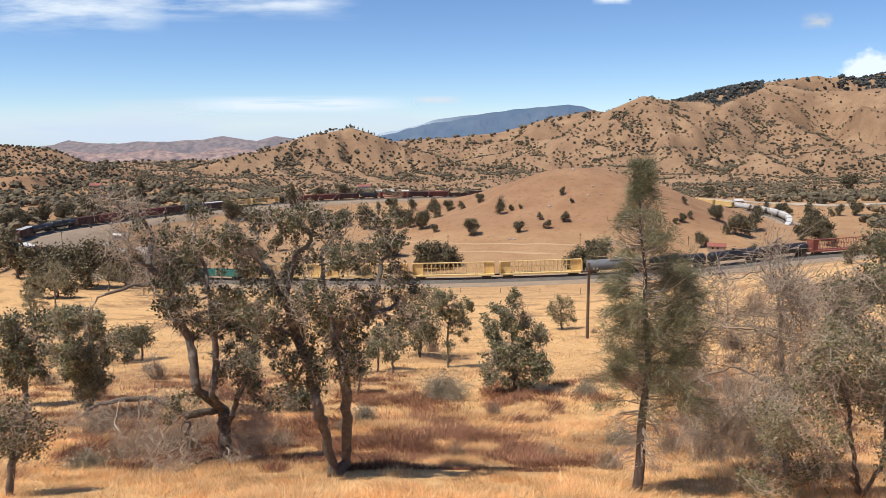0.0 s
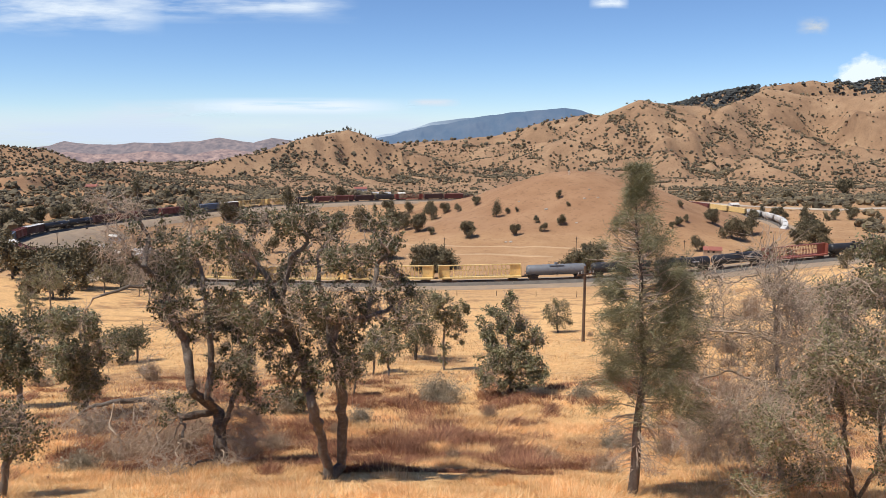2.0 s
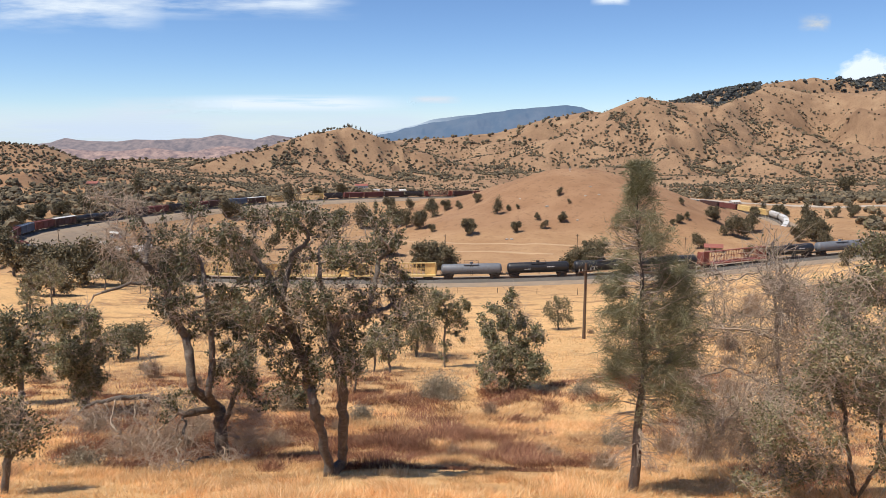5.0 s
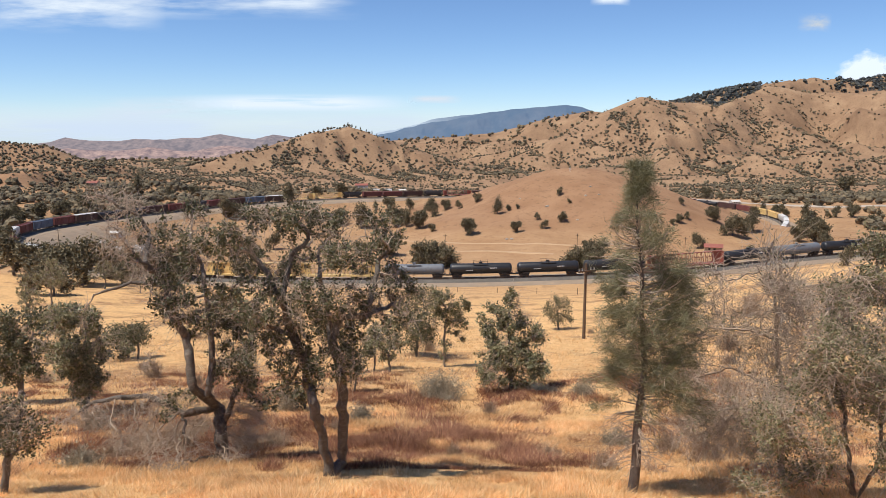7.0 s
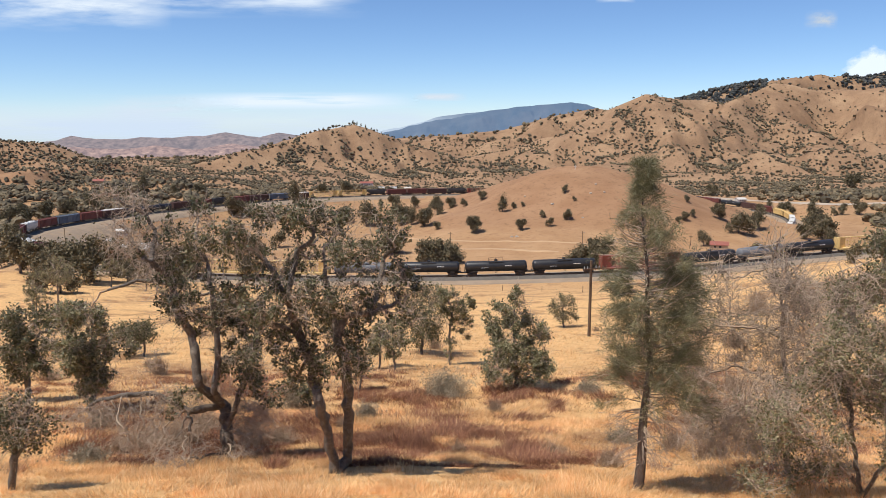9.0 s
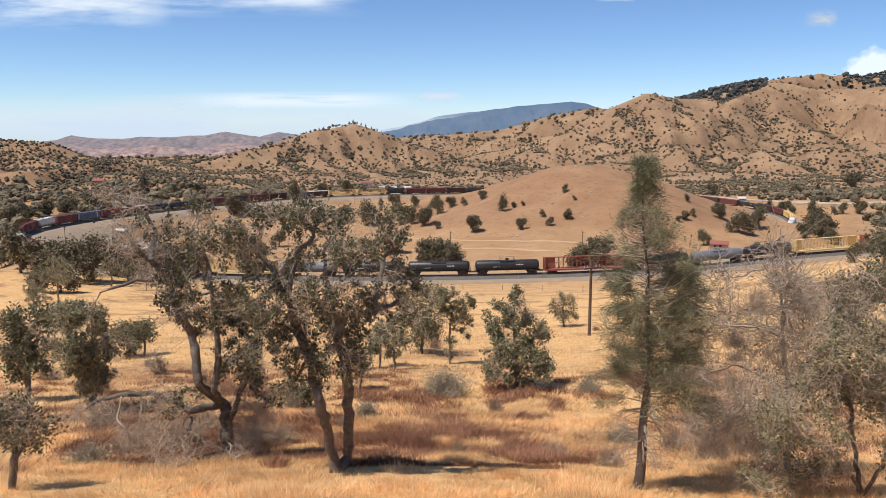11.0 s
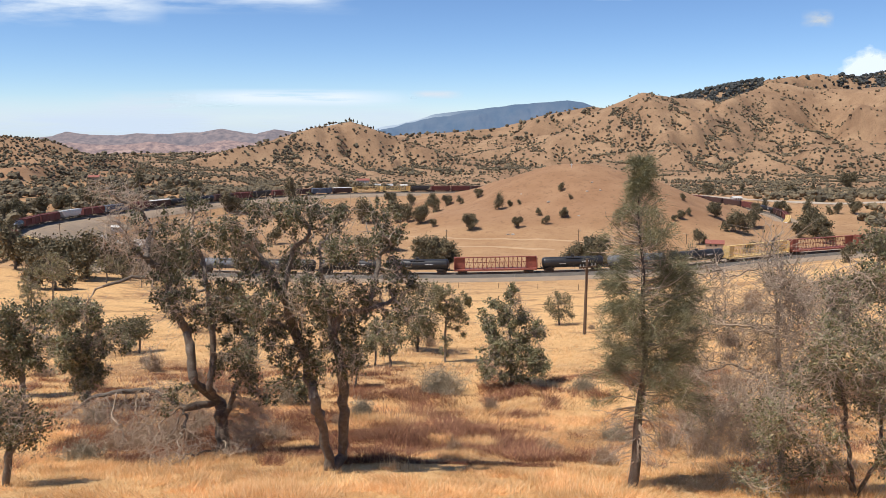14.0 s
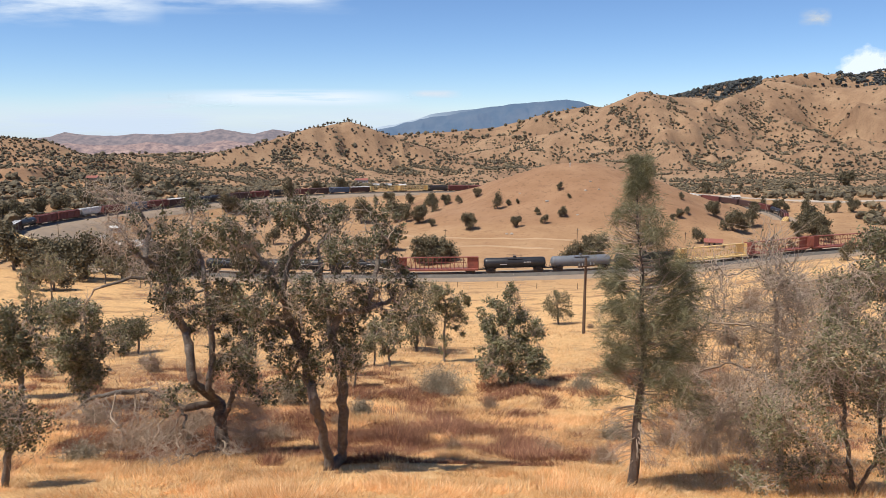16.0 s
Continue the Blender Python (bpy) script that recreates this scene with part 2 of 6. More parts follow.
def near_line(lines, x, y, wide):
    """1 on the lines, falling to 0 beside them, and fading in from each line's top."""
    best, down = np.full(np.shape(x), 1e9), np.zeros(np.shape(x))
    for line in lines:
        for i, ((ax, ay), (bx, by)) in enumerate(zip(line[:-1], line[1:])):
            dx, dy = bx - ax, by - ay
            k = np.clip(((x - ax) * dx + (y - ay) * dy) / (dx * dx + dy * dy), 0, 1)
            d = np.hypot(x - ax - k * dx, y - ay - k * dy)
            down = np.where(d < best, np.minimum(i + k, 1) if i or len(line) > 2 else k, down)
            best = np.minimum(best, d)
    return np.exp(-np.power(best / wide, 1.3)), down


def hill_height(x, y, base):
    z = base
    for width, sharp, crest in RIDGES:
        c = np.array(crest, float)
        best = np.full(np.shape(x), 1e9)
        top = np.zeros(np.shape(x))
        for a, b in zip(c[:-1], c[1:]):
            d = b[:2] - a[:2]
            t = np.clip(((x - a[0]) * d[0] + (y - a[1]) * d[1]) / (d @ d), 0, 1)
            dist = np.hypot(x - a[0] - t * d[0], y - a[1] - t * d[1])
            near = dist < best
            best = np.where(near, dist, best)
            top = np.where(near, a[2] + t * (b[2] - a[2]), top)
        wob = 1 + 0.55 * fbm(x, y, width * 0.7, 11, 4)
        q = best * wob / width
        fall = np.exp(-np.power(q, sharp))
        ridged = 0.05 - 1.6 * np.abs(fbm(x + 0.25 * y, y * 0.42, width * 0.5, 23, 3)) + 0.25 * fbm(x, y, width * 0.2, 27, 3)
        gully = ridged * np.clip(1.5 * q, 0, 1) * np.clip(1.9 - q, 0, 1)
        lift = np.maximum(top - base, 0)
        z = np.maximum(z, base + lift * np.clip(fall + 0.62 * np.minimum(gully, 0.02) * (lift > 0), 0, 1.05))
    return z


def height(x, y):
    """Height of the ground at x, y (numpy arrays)."""
    x, y = np.asarray(x, float), np.asarray(y, float)
    px, pz = np.array(PROFILE, float).T
    wave = y + 10 * fbm(x, y, 60, 3, 2) * np.clip((y - 20) / 60, 0, 1)
    base = np.interp(wave, px, pz)
    base = base + 0.5 * fbm(x, y, 9, 5, 3) * np.clip(y / 20, 0, 1)
    bump = lambda cx, cy, sx, sy, h: h * np.exp(-((x - cx) / sx) ** 2 - ((y - cy) / sy) ** 2)
    base = base + bump(78, 128, 40, 45, 8.5) + bump(-92, 150, 45, 40, 6.0)
    # the round hill inside the loop
    w = 1 + 0.22 * fbm(x, y, 50, 8, 3)
    r = np.hypot((x - 79) / np.where(x > 79, 90, 92), (y - 455) / 95) * w
    base = base + 33.5 * np.exp(-np.power(r, 1.9) * 1.35) 
    rough = np.clip((y - 640) / 500, 0, 1)
    base = base + rough * (26 * fbm(x, y, 230, 31, 5)) + 2.5 * fbm(x, y, 70, 41, 4) * np.clip((y - 250) / 200, 0, 1)
    z = hill_height(x, y, base)
    hilly = y > 760
    if np.any(hilly):
        hx, hy = x[hilly], y[hilly]
        far = np.clip(hy / 1500, 0.6, 1.2)
        cut, down = near_line(DRAWS, hx, hy, 30 * far)
        rise, below = near_line(SPURS, hx, hy, 36 * far)
        z = z.copy()
        z[hilly] += 17 * far * (rise * below - cut * down)
    # level the ground along the railway
    flat = (x > -260) & (x < 340) & (y > 170) & (y < 690)
    if np.any(flat):
        fx, fy, fz = x[flat], y[flat], z[flat]
        tp, tz = TRACK[OPEN], TRACK_Z[OPEN]
        res = np.empty(len(fx))
        for i in range(0, len(fx), 4000):
            d = np.hypot(fx[i:i + 4000, None] - tp[None, :, 0], fy[i:i + 4000, None] - tp[None, :, 1])
            k = d.argmin(1)
            dm = d[np.arange(len(k)), k]
            f = np.clip((dm - 7) / 22, 0, 1)
            f = f * f * (3 - 2 * f)
            res[i:i + 4000] = (tz[k] - 1.15) * (1 - f) + fz[i:i + 4000] * f
        z = z.copy()
        z[flat] = res
    return z


def ground_z(x, y):
    return float(height(np.array([x]), np.array([y]))[0])


def mesh_object(name, verts, faces, material, parent=None, label="", smooth=False):
    """One mesh object from arrays; faces is an array (n, 3 or 4) or a list of them."""
    me = bpy.data.meshes.new(name)
    groups = faces if isinstance(faces, list) else [faces]
    groups = [np.asarray(g, np.int32) for g in groups if len(g)]
    loops = np.concatenate([g.ravel() for g in groups])
    sizes = np.concatenate([np.full(len(g), g.shape[1], np.int32) for g in groups])
    me.vertices.add(len(verts))
    me.vertices.foreach_set("co", np.asarray(verts, np.float32).ravel())
    me.loops.add(len(loops))
    me.loops.foreach_set("vertex_index", loops)
    me.polygons.add(len(sizes))
    me.polygons.foreach_set("loop_start", np.concatenate([[0], np.cumsum(sizes)[:-1]]).astype(np.int32))
    me.polygons.foreach_set("use_smooth", np.full(len(sizes), smooth))
    me.update(calc_edges=True)
    me.materials.append(material)
    ob = new(name, me)
    ob.parent = parent
    if label:
        ob["label"] = label
    return ob


def build_ground():
    fine = np.linspace(-37, 37, 350)
    coarse = np.concatenate([np.linspace(-180, -38, 48), fine, np.linspace(38, 180, 48)])
    ang = np.radians(coarse)
    rad = np.concatenate([[0.02, 3, 6], np.geomspace(8, 200, 100), np.geomspace(202, 720, 160), np.geomspace(726, 4700, 170)])
    A, R = np.meshgrid(ang, rad)
    X, Y = R * np.sin(A), R * np.cos(A) - 0.7
    Z = height(X.ravel(), Y.ravel()).reshape(X.shape)
    nr, na = X.shape
    idx = np.arange(nr * na).reshape(nr, na)
    quads = np.stack([idx[:-1, :-1], idx[:-1, 1:], idx[1:, 1:], idx[1:, :-1]], -1).reshape(-1, 4)[:, ::-1]
    ob = mesh_object("ground", np.stack([X, Y, Z], -1).reshape(-1, 3), quads, GROUND, smooth=True)
    tagged(ob, "dry golden grassland hills rolling to the horizon", "ground", kind="structure")


build_ground()


def sweep(name, profile, material, s_from, s_to, label, category, step=4.0):
    """A profile (across, up) carried along the railway."""
    ss = np.arange(s_from, s_to, step)
    x, y = np.interp(ss, TRACK_S, TRACK[:, 0]), np.interp(ss, TRACK_S, TRACK[:, 1])
    tx, ty = np.gradient(x), np.gradient(y)
    ln = np.hypot(tx, ty)
    nx, ny = -ty / ln, tx / ln
    prof = np.array(profile)
    V = np.stack([x[:, None] + nx[:, None] * prof[:, 0], y[:, None] + ny[:, None] * prof[:, 0], -GRADE * ss[:, None] + prof[:, 1]], -1)
    n, k = V.shape[:2]
    idx = np.arange(n * k).reshape(n, k)
    q = np.stack([idx[:-1, :-1], idx[:-1, 1:], idx[1:, 1:], idx[1:, :-1]], -1).reshape(-1, 4)
    ob = mesh_object(name, V.reshape(-1, 3), q, material)
    return tagged(ob, label, category, kind="structure")


S_MIN, S_MAX = float(TRACK_S[0]) + 4, 985.0
sweep("track_shoulder", [(-8.5, -1.6), (-7, -0.98), (-2.6, -0.86), (2.6, -0.86), (7, -0.98), (8.5, -1.6)], SHOULDER, S_MIN, S_MAX, "dusty grey gravel shoulder beside the railway line", "track bed")
sweep("ballast_bed", [(-3.1, -0.95), (-1.8, -0.24), (1.8, -0.24), (3.1, -0.95)], BALLAST, S_MIN, S_MAX, "grey crushed stone ballast under the rails", "ballast")
for side in (-0.72, 0.72):
    sweep("rail", [(side - 0.07, -0.18), (side - 0.03, -0.14), (side - 0.035, -0.03), (side - 0.035, 0.0), (side + 0.035, 0.0), (side + 0.035, -0.03), (side + 0.03, -0.14), (side + 0.07, -0.18)],
          RAIL, S_MIN, S_MAX, "long worn steel rail on wooden ties", "rail", 3.0)


def build_ties():
    ss = np.arange(-170, 985, 0.6)
    x, y = np.interp(ss, TRACK_S, TRACK[:, 0]), np.interp(ss, TRACK_S, TRACK[:, 1])
    tx, ty = np.gradient(x), np.gradient(y)
    ln = np.hypot(tx, ty)
    t, n = np.stack([tx, ty], -1) / ln[:, None], np.stack([-ty, tx], -1) / ln[:, None]
    V = []
    for a, b, h in ((-.11, -1.3, -.3), (.11, -1.3, -.3), (.11, 1.3, -.3), (-.11, 1.3, -.3), (-.11, -1.3, -.18), (.11, -1.3, -.18), (.11, 1.3, -.18), (-.11, 1.3, -.18)):
        xy = np.stack([x, y], -1) + a * t + b * n
        V.append(np.concatenate([xy, (-GRADE * ss + h)[:, None]], 1))
    V = np.stack(V, 1).reshape(-1, 3)
    f = np.array([(4, 5, 6, 7), (0, 1, 5, 4), (1, 2, 6, 5), (2, 3, 7, 6), (3, 0, 4, 7)])
    F = (np.arange(len(ss))[:, None, None] * 8 + f[None]).reshape(-1, 4)
    tagged(mesh_object("railway_ties", V, F, TIE), "weathered dark wooden railway ties in the ballast", "railway ties", kind="stuff")


build_ties()

# ---- the freight train ----
def paint(name, col, rough=0.55, dirt=(0.10, 0.075, 0.055), amount=0.6):
    return surface(name, col, rough, 0, 0.12, 0.5, 6, 0.15, 0.01, dirt, amount)


P_BLACK = paint("black_tank_paint", (0.022, 0.022, 0.024), 0.42, (0.10, 0.085, 0.07), 0.5)
P_GREY = paint("grey_tank_paint", (0.17, 0.18, 0.195), 0.5)
P_YELLOW = paint("faded_yellow_paint", (0.72, 0.51, 0.21), 0.6, (0.34, 0.19, 0.07), 0.5)
P_RED = paint("oxide_red_paint", (0.30, 0.092, 0.062), 0.6, (0.11, 0.05, 0.035), 0.6)
P_MAROON = paint("dull_maroon_paint", (0.17, 0.05, 0.04), 0.65)
P_BROWN = paint("brown_boxcar_paint", (0.085, 0.040, 0.032), 0.65)
P_BLUE = paint("faded_blue_paint", (0.11, 0.14, 0.19), 0.6)
P_WHITE = paint("dusty_white_paint", (0.66, 0.64, 0.60), 0.6, (0.33, 0.27, 0.21), 0.5)
P_TEAL = paint("teal_paint", (0.05, 0.23, 0.19), 0.6)
P_DARK = paint("dark_car_paint", (0.055, 0.05, 0.05), 0.6)
STEEL = surface("grimy_underframe_steel", (0.05, 0.042, 0.037), 0.7, 0.3, 0.3, 2, 10, 0.2)
WHEEL_STEEL = surface("wheel_steel", (0.12, 0.085, 0.065), 0.5, 0.7, 0.2, 3, 12, 0.1)
STENCIL = surface("white_stencil", (0.75, 0.75, 0.72), 0.7, 0, 0.05, 2, 10, 0)


def part(name, bm, material, parent, label=""):
    me = bpy.data.meshes.new(name)
    bm.to_mesh(me)
    bm.free()
    me.materials.append(material)
    ob = new(name, me)
    ob.parent = parent
    if label:
        ob["label"] = label
    return ob


def box(bm, x0, x1, y0, y1, z0, z1):
    m = Matrix.LocRotScale(((x0 + x1) / 2, (y0 + y1) / 2, (z0 + z1) / 2), None, (x1 - x0, y1 - y0, z1 - z0))
    return bmesh.ops.create_cube(bm, size=1, matrix=m)["verts"]


def bar(bm, a, b, r, sides=4):
    a, b = Vector(a), Vector(b)
    q = (b - a).to_track_quat("Z", "Y").to_matrix().to_4x4()
    bmesh.ops.create_cone(bm, cap_ends=True, segments=sides, radius1=r, radius2=r, depth=(b - a).length, matrix=Matrix.Translation((a + b) / 2) @ q)


def prism(bm, outline, x0, x1):
    """An outline (y, z) carried along x and closed at both ends."""
    a = [bm.verts.new((x0, y, z)) for y, z in outline]
    b = [bm.verts.new((x1, y, z)) for y, z in outline]
    n = len(outline)
    for i in range(n):
        bm.faces.new((a[i], a[(i + 1) % n], b[(i + 1) % n], b[i]))
    bm.faces.new(a[::-1])
    bm.faces.new(b)
    bmesh.ops.recalc_face_normals(bm, faces=bm.faces)


def lathe_x(bm, rings, cz, seg=20):
    """Rings (x, radius) turned about the car's length."""
    loops = []
    for x, r in rings:
        loops.append([bm.verts.new((x, r * math.cos(2 * math.pi * i / seg), cz + r * math.sin(2 * math.pi * i / seg))) for i in range(seg)])
    for a, b in zip(loops[:-1], loops[1:]):
        for i in range(seg):
            f = bm.faces.new((a[i], a[(i + 1) % seg], b[(i + 1) % seg], b[i]))
            f.smooth = True
    bm.faces.new(loops[0][::-1])
    bm.faces.new(loops[-1])
    bmesh.ops.recalc_face_normals(bm, faces=bm.faces)


def build_wheelset():
    bm = bmesh.new()
    for s in (-1, 1):
        for r, w, y in ((0.46, 0.13, 0.72 * s), (0.50, 0.03, 0.655 * s)):
            bmesh.ops.create_cone(bm, cap_ends=True, segments=16, radius1=r, radius2=r, depth=w, matrix=pose(0, y, 0.46, 90))
    bar(bm, (0, -0.95, 0.46), (0, 0.95, 0.46), 0.08, 6)
    me = bpy.data.meshes.new("wheelset")
    bm.to_mesh(me)
    bm.free()
    me.materials.append(WHEEL_STEEL)
    return me


WHEELSET = build_wheelset()


def add_trucks(car, half):
    for end in (-half, half):
        bm = bmesh.new()
        for s in (-1, 1):
            prism_y = 0.98 * s
            box(bm, end - 1.2, end + 1.2, prism_y - 0.09, prism_y + 0.09, 0.50, 0.68)
            box(bm, end - 0.45, end + 0.45, prism_y - 0.1, prism_y + 0.1, 0.22, 0.74)
            for w in (-0.88, 0.88):
                box(bm, end + w - 0.17, end + w + 0.17, prism_y - 0.12, prism_y + 0.12, 0.30, 0.62)
        box(bm, end - 0.25, end + 0.25, -1.0, 1.0, 0.45, 0.85)
        truck = part("truck", bm, STEEL, car, "grimy cast steel truck")
        for w in (-0.88, 0.88):
            ws = new("wheelset", WHEELSET)
            ws.parent = truck
            ws.location = (end + w, 0, 0)


def add_couplers(car, half, length):
    for s in (-1, 1):
        bm = bmesh.new()
        box(bm, min(s * half, s * length / 2), max(s * half, s * length / 2), -0.13, 0.13, 0.75, 1.0)
        box(bm, s * (length / 2 - 0.2) - 0.2, s * (length / 2 - 0.2) + 0.2, -0.2, 0.2, 0.70, 1.06)
        part("coupler", bm, STEEL, car)


def tank_car(length, mat, label, stencil=True):
    car = new("tank_car")
    h = length / 2 - 0.75
    bm = bmesh.new()
    R, cz = 1.50, 2.58
    rings = [(-h, 0.25), (-h + 0.06, 0.75), (-h + 0.2, 1.15), (-h + 0.5, 1.42), (-h + 0.85, R), (-1.2, R), (0, R + 0.02), (1.2, R), (h - 0.85, R), (h - 0.5, 1.42), (h - 0.2, 1.15), (h - 0.06, 0.75), (h, 0.25)]
    lathe_x(bm, rings, cz)
    barrel = part("barrel", bm, mat, car)
    bm = bmesh.new()
    bmesh.ops.create_cone(bm, cap_ends=True, segments=14, radius1=0.5, radius2=0.46, depth=0.5, matrix=Matrix.Translation((0, 0, cz + R + 0.2)))
    part("manway", bm, mat, barrel, "bolted manway housing")
    bm = bmesh.new()
    for s in (-1, 1):
        box(bm, -2.1, 2.1, s * 0.95 - 0.3, s * 0.95 + 0.3, cz + 1.22, cz + 1.27)
        for x in (-2.0, 0, 2.0):
            bar(bm, (x, s * 1.25, cz + 1.25), (x, s * 1.25, cz + 2.15), 0.035)
        bar(bm, (-2, s * 1.25, cz + 2.15), (2, s * 1.25, cz + 2.15), 0.035)
        for x in (-0.25, 0.25):
            bar(bm, (x, s * 1.58, 0.9), (x, s * 1.25, cz + 1.25), 0.035)
        for k in range(8):
            z = 1.0 + 0.33 * k
            y = 1.58 - 0.33 * (z - 0.9) / 2.9
            bar(bm, (-0.25, s * y, z), (0.25, s * y, z), 0.025)
    part("walkway", bm, STEEL, car, "walkway with ladders and handrail")
    bm = bmesh.new()
    for s in (-1, 1):
        x0, x1 = sorted((s * (h - 3.6), s * (h + 0.15)))
        box(bm, x0, x1, -0.35, 0.35, 0.75, 1.2)
        box(bm, s * (h - 2.0) - 0.7, s * (h - 2.0) + 0.7, -1.2, 1.2, 0.95, 1.5)
        box(bm, s * (h + 0.05) - 0.2, s * (h + 0.05) + 0.2, -1.45, 1.45, 1.05, 1.15)
        for y in (-1.4, 1.4):
            bar(bm, (s * (h + 0.1), y, 1.1), (s * (h + 0.1), y, 2.2), 0.035)
        bar(bm, (s * (h + 0.1), -1.4, 2.2), (s * (h + 0.1), 1.4, 2.2), 0.035)
        bar(bm, (-h + 2, s * 1.42, 1.35), (h - 2, s * 1.42, 1.35), 0.03)
    part("underframe", bm, STEEL, car)
    if stencil:
        bm = bmesh.new()
        for s in (-1, 1):
            for k in range(5):
                x = -s * (4.3 - 0.42 * k)
                box(bm, x - 0.15, x + 0.15, s * 1.475 - 0.03, s * 1.475 + 0.03, 2.75, 2.98)
            box(bm, s * 3.2 - 1.0, s * 3.2 + 1.0, s * 1.47 - 0.03, s * 1.47 + 0.03, 2.3, 2.4)
        tagged(part("stencil_marking", bm, STENCIL, barrel, "white stencilled bars"), kind="stuff")
    add_trucks(car, h - 2.0)
    add_couplers(car, h, length)
    return tagged(car, label, "tank car", "train cars")


def centerbeam_car(length, mat, label):
    car = new("centerbeam_flatcar")
    h = length / 2 - 0.75
    top = 4.55
    bm = bmesh.new()
    box(bm, -h, h, -0.45, 0.45, 0.75, 1.15)
    for s in (-1, 1):
        box(bm, -h, h, s * 1.4 - 0.08, s * 1.4 + 0.08, 0.80, 1.2)
    box(bm, -h, h, -1.45, 1.45, 1.12, 1.2)
    k = -h + 0.9
    while k < h:
        box(bm, k - 0.08, k + 0.08, -1.5, 1.5, 1.18, 1.26)
        k += 1.3
    part("deck", bm, mat, car)
    for s in (-1, 1):
        bm = bmesh.new()
        x0, x1 = sorted((s * h, s * (h - 0.12)))
        prism(bm, [(-1.4, 1.2), (1.4, 1.2), (1.4, 4.1), (1.15, top), (-1.15, top), (-1.4, 4.1)], x0, x1)
        for y in (-1.3, -0.65, 0.65, 1.3):
            box(bm, min(s * (h + 0.1), x0), max(s * (h + 0.1), x1), y - 0.06, y + 0.06, 1.2, 4.1)
        part("bulkhead", bm, mat, car, "riveted end bulkhead")
    bm = bmesh.new()
    box(bm, -h + 0.1, h - 0.1, -0.38, 0.38, top - 0.2, top)
    for s in (-1, 1):
        x0, x1 = sorted((s * (h - 0.1), s * (h - 3.0)))
        box(bm, x0, x1, -0.06, 0.06, 1.2, top - 0.2)
    n = 14
    step = (2 * h - 6) / n
    for i in range(n + 1):
        x = -h + 3 + i * step
        for s in (-1, 1):
            bar(bm, (x, s * 0.55, 1.2), (x, s * 0.24, top - 0.2), 0.075)
        if i < n:
            a, b = (x, x + step) if i < n / 2 else (x + step, x)
            bar(bm, (a, 0, 1.25), (b, 0, top - 0.25), 0.05)
    box(bm, -h + 3, h - 3, -0.1, 0.1, 2.9, 3.02)
    part("center_beam", bm, mat, car, "open truss centre beam with posts and diagonals")
    add_trucks(car, h - 2.3)
    add_couplers(car, h, length)
    return tagged(car, label, "flatcar", "train cars")


def box_car(length, mat, label, roof=None, height=4.5):
    car = new("boxcar")
    h = length / 2 - 0.7
    bm = bmesh.new()
    box(bm, -h, h, -1.42, 1.42, 1.05, height - 0.35)
    k = -h + 0.05
    while k < h:
        for s in (-1, 1):
            box(bm, k - 0.05, k + 0.05, s * 1.47 - 0.06, s * 1.47 + 0.06, 1.05, height - 0.35)
        k += 1.05
    for s in (-1, 1):
        box(bm, -h, h, s * 1.44 - 0.08, s * 1.44 + 0.08, 0.85, 1.1)
    body = part("body", bm, mat, car)
    bm = bmesh.new()
    prism(bm, [(-1.52, height - 0.37), (1.52, height - 0.37), (1.50, height - 0.25), (0, height), (-1.50, height - 0.25)], -h - 0.08, h + 0.08)
    k = -h + 0.6
    while k < h:
        box(bm, k - 0.04, k + 0.04, -1.0, 1.0, height - 0.2, height + 0.03)
        k += 1.05
    part("roof", bm, roof or mat, car, "ribbed metal roof")
    for s in (-1, 1):
        bm = bmesh.new()
        y0, y1 = sorted((s * 1.5, s * 1.58))
        box(bm, -1.6, 1.6, y0, y1, 1.15, height - 0.45)
        for z in (1.9, 2.6, 3.3):
            box(bm, -1.55, 1.55, min(y0, s * 1.62), max(y1, s * 1.62), z - 0.04, z + 0.04)
        part("sliding_door", bm, mat, body)
        for end in (-h + 0.35, h - 0.35):
            bm = bmesh.new()
            for x in (-0.22, 0.22):
                bar(bm, (end + x, s * 1.56, 0.7), (end + x, s * 1.56, height - 0.5), 0.03)
            for q in range(9):
                bar(bm, (end - 0.22, s * 1.56, 0.8 + 0.38 * q), (end + 0.22, s * 1.56, 0.8 + 0.38 * q), 0.025)
            part("ladder", bm, STEEL, body)
    bm = bmesh.new()
    box(bm, -h, h, -0.35, 0.35, 0.7, 1.06)
    box(bm, -h * 0.5, h * 0.5, -1.2, 1.2, 0.62, 1.0)
    part("underframe", bm, STEEL, car)
    add_trucks(car, h - 1.8)
    add_couplers(car, h, length)
    return tagged(car, label, "boxcar", "train cars")


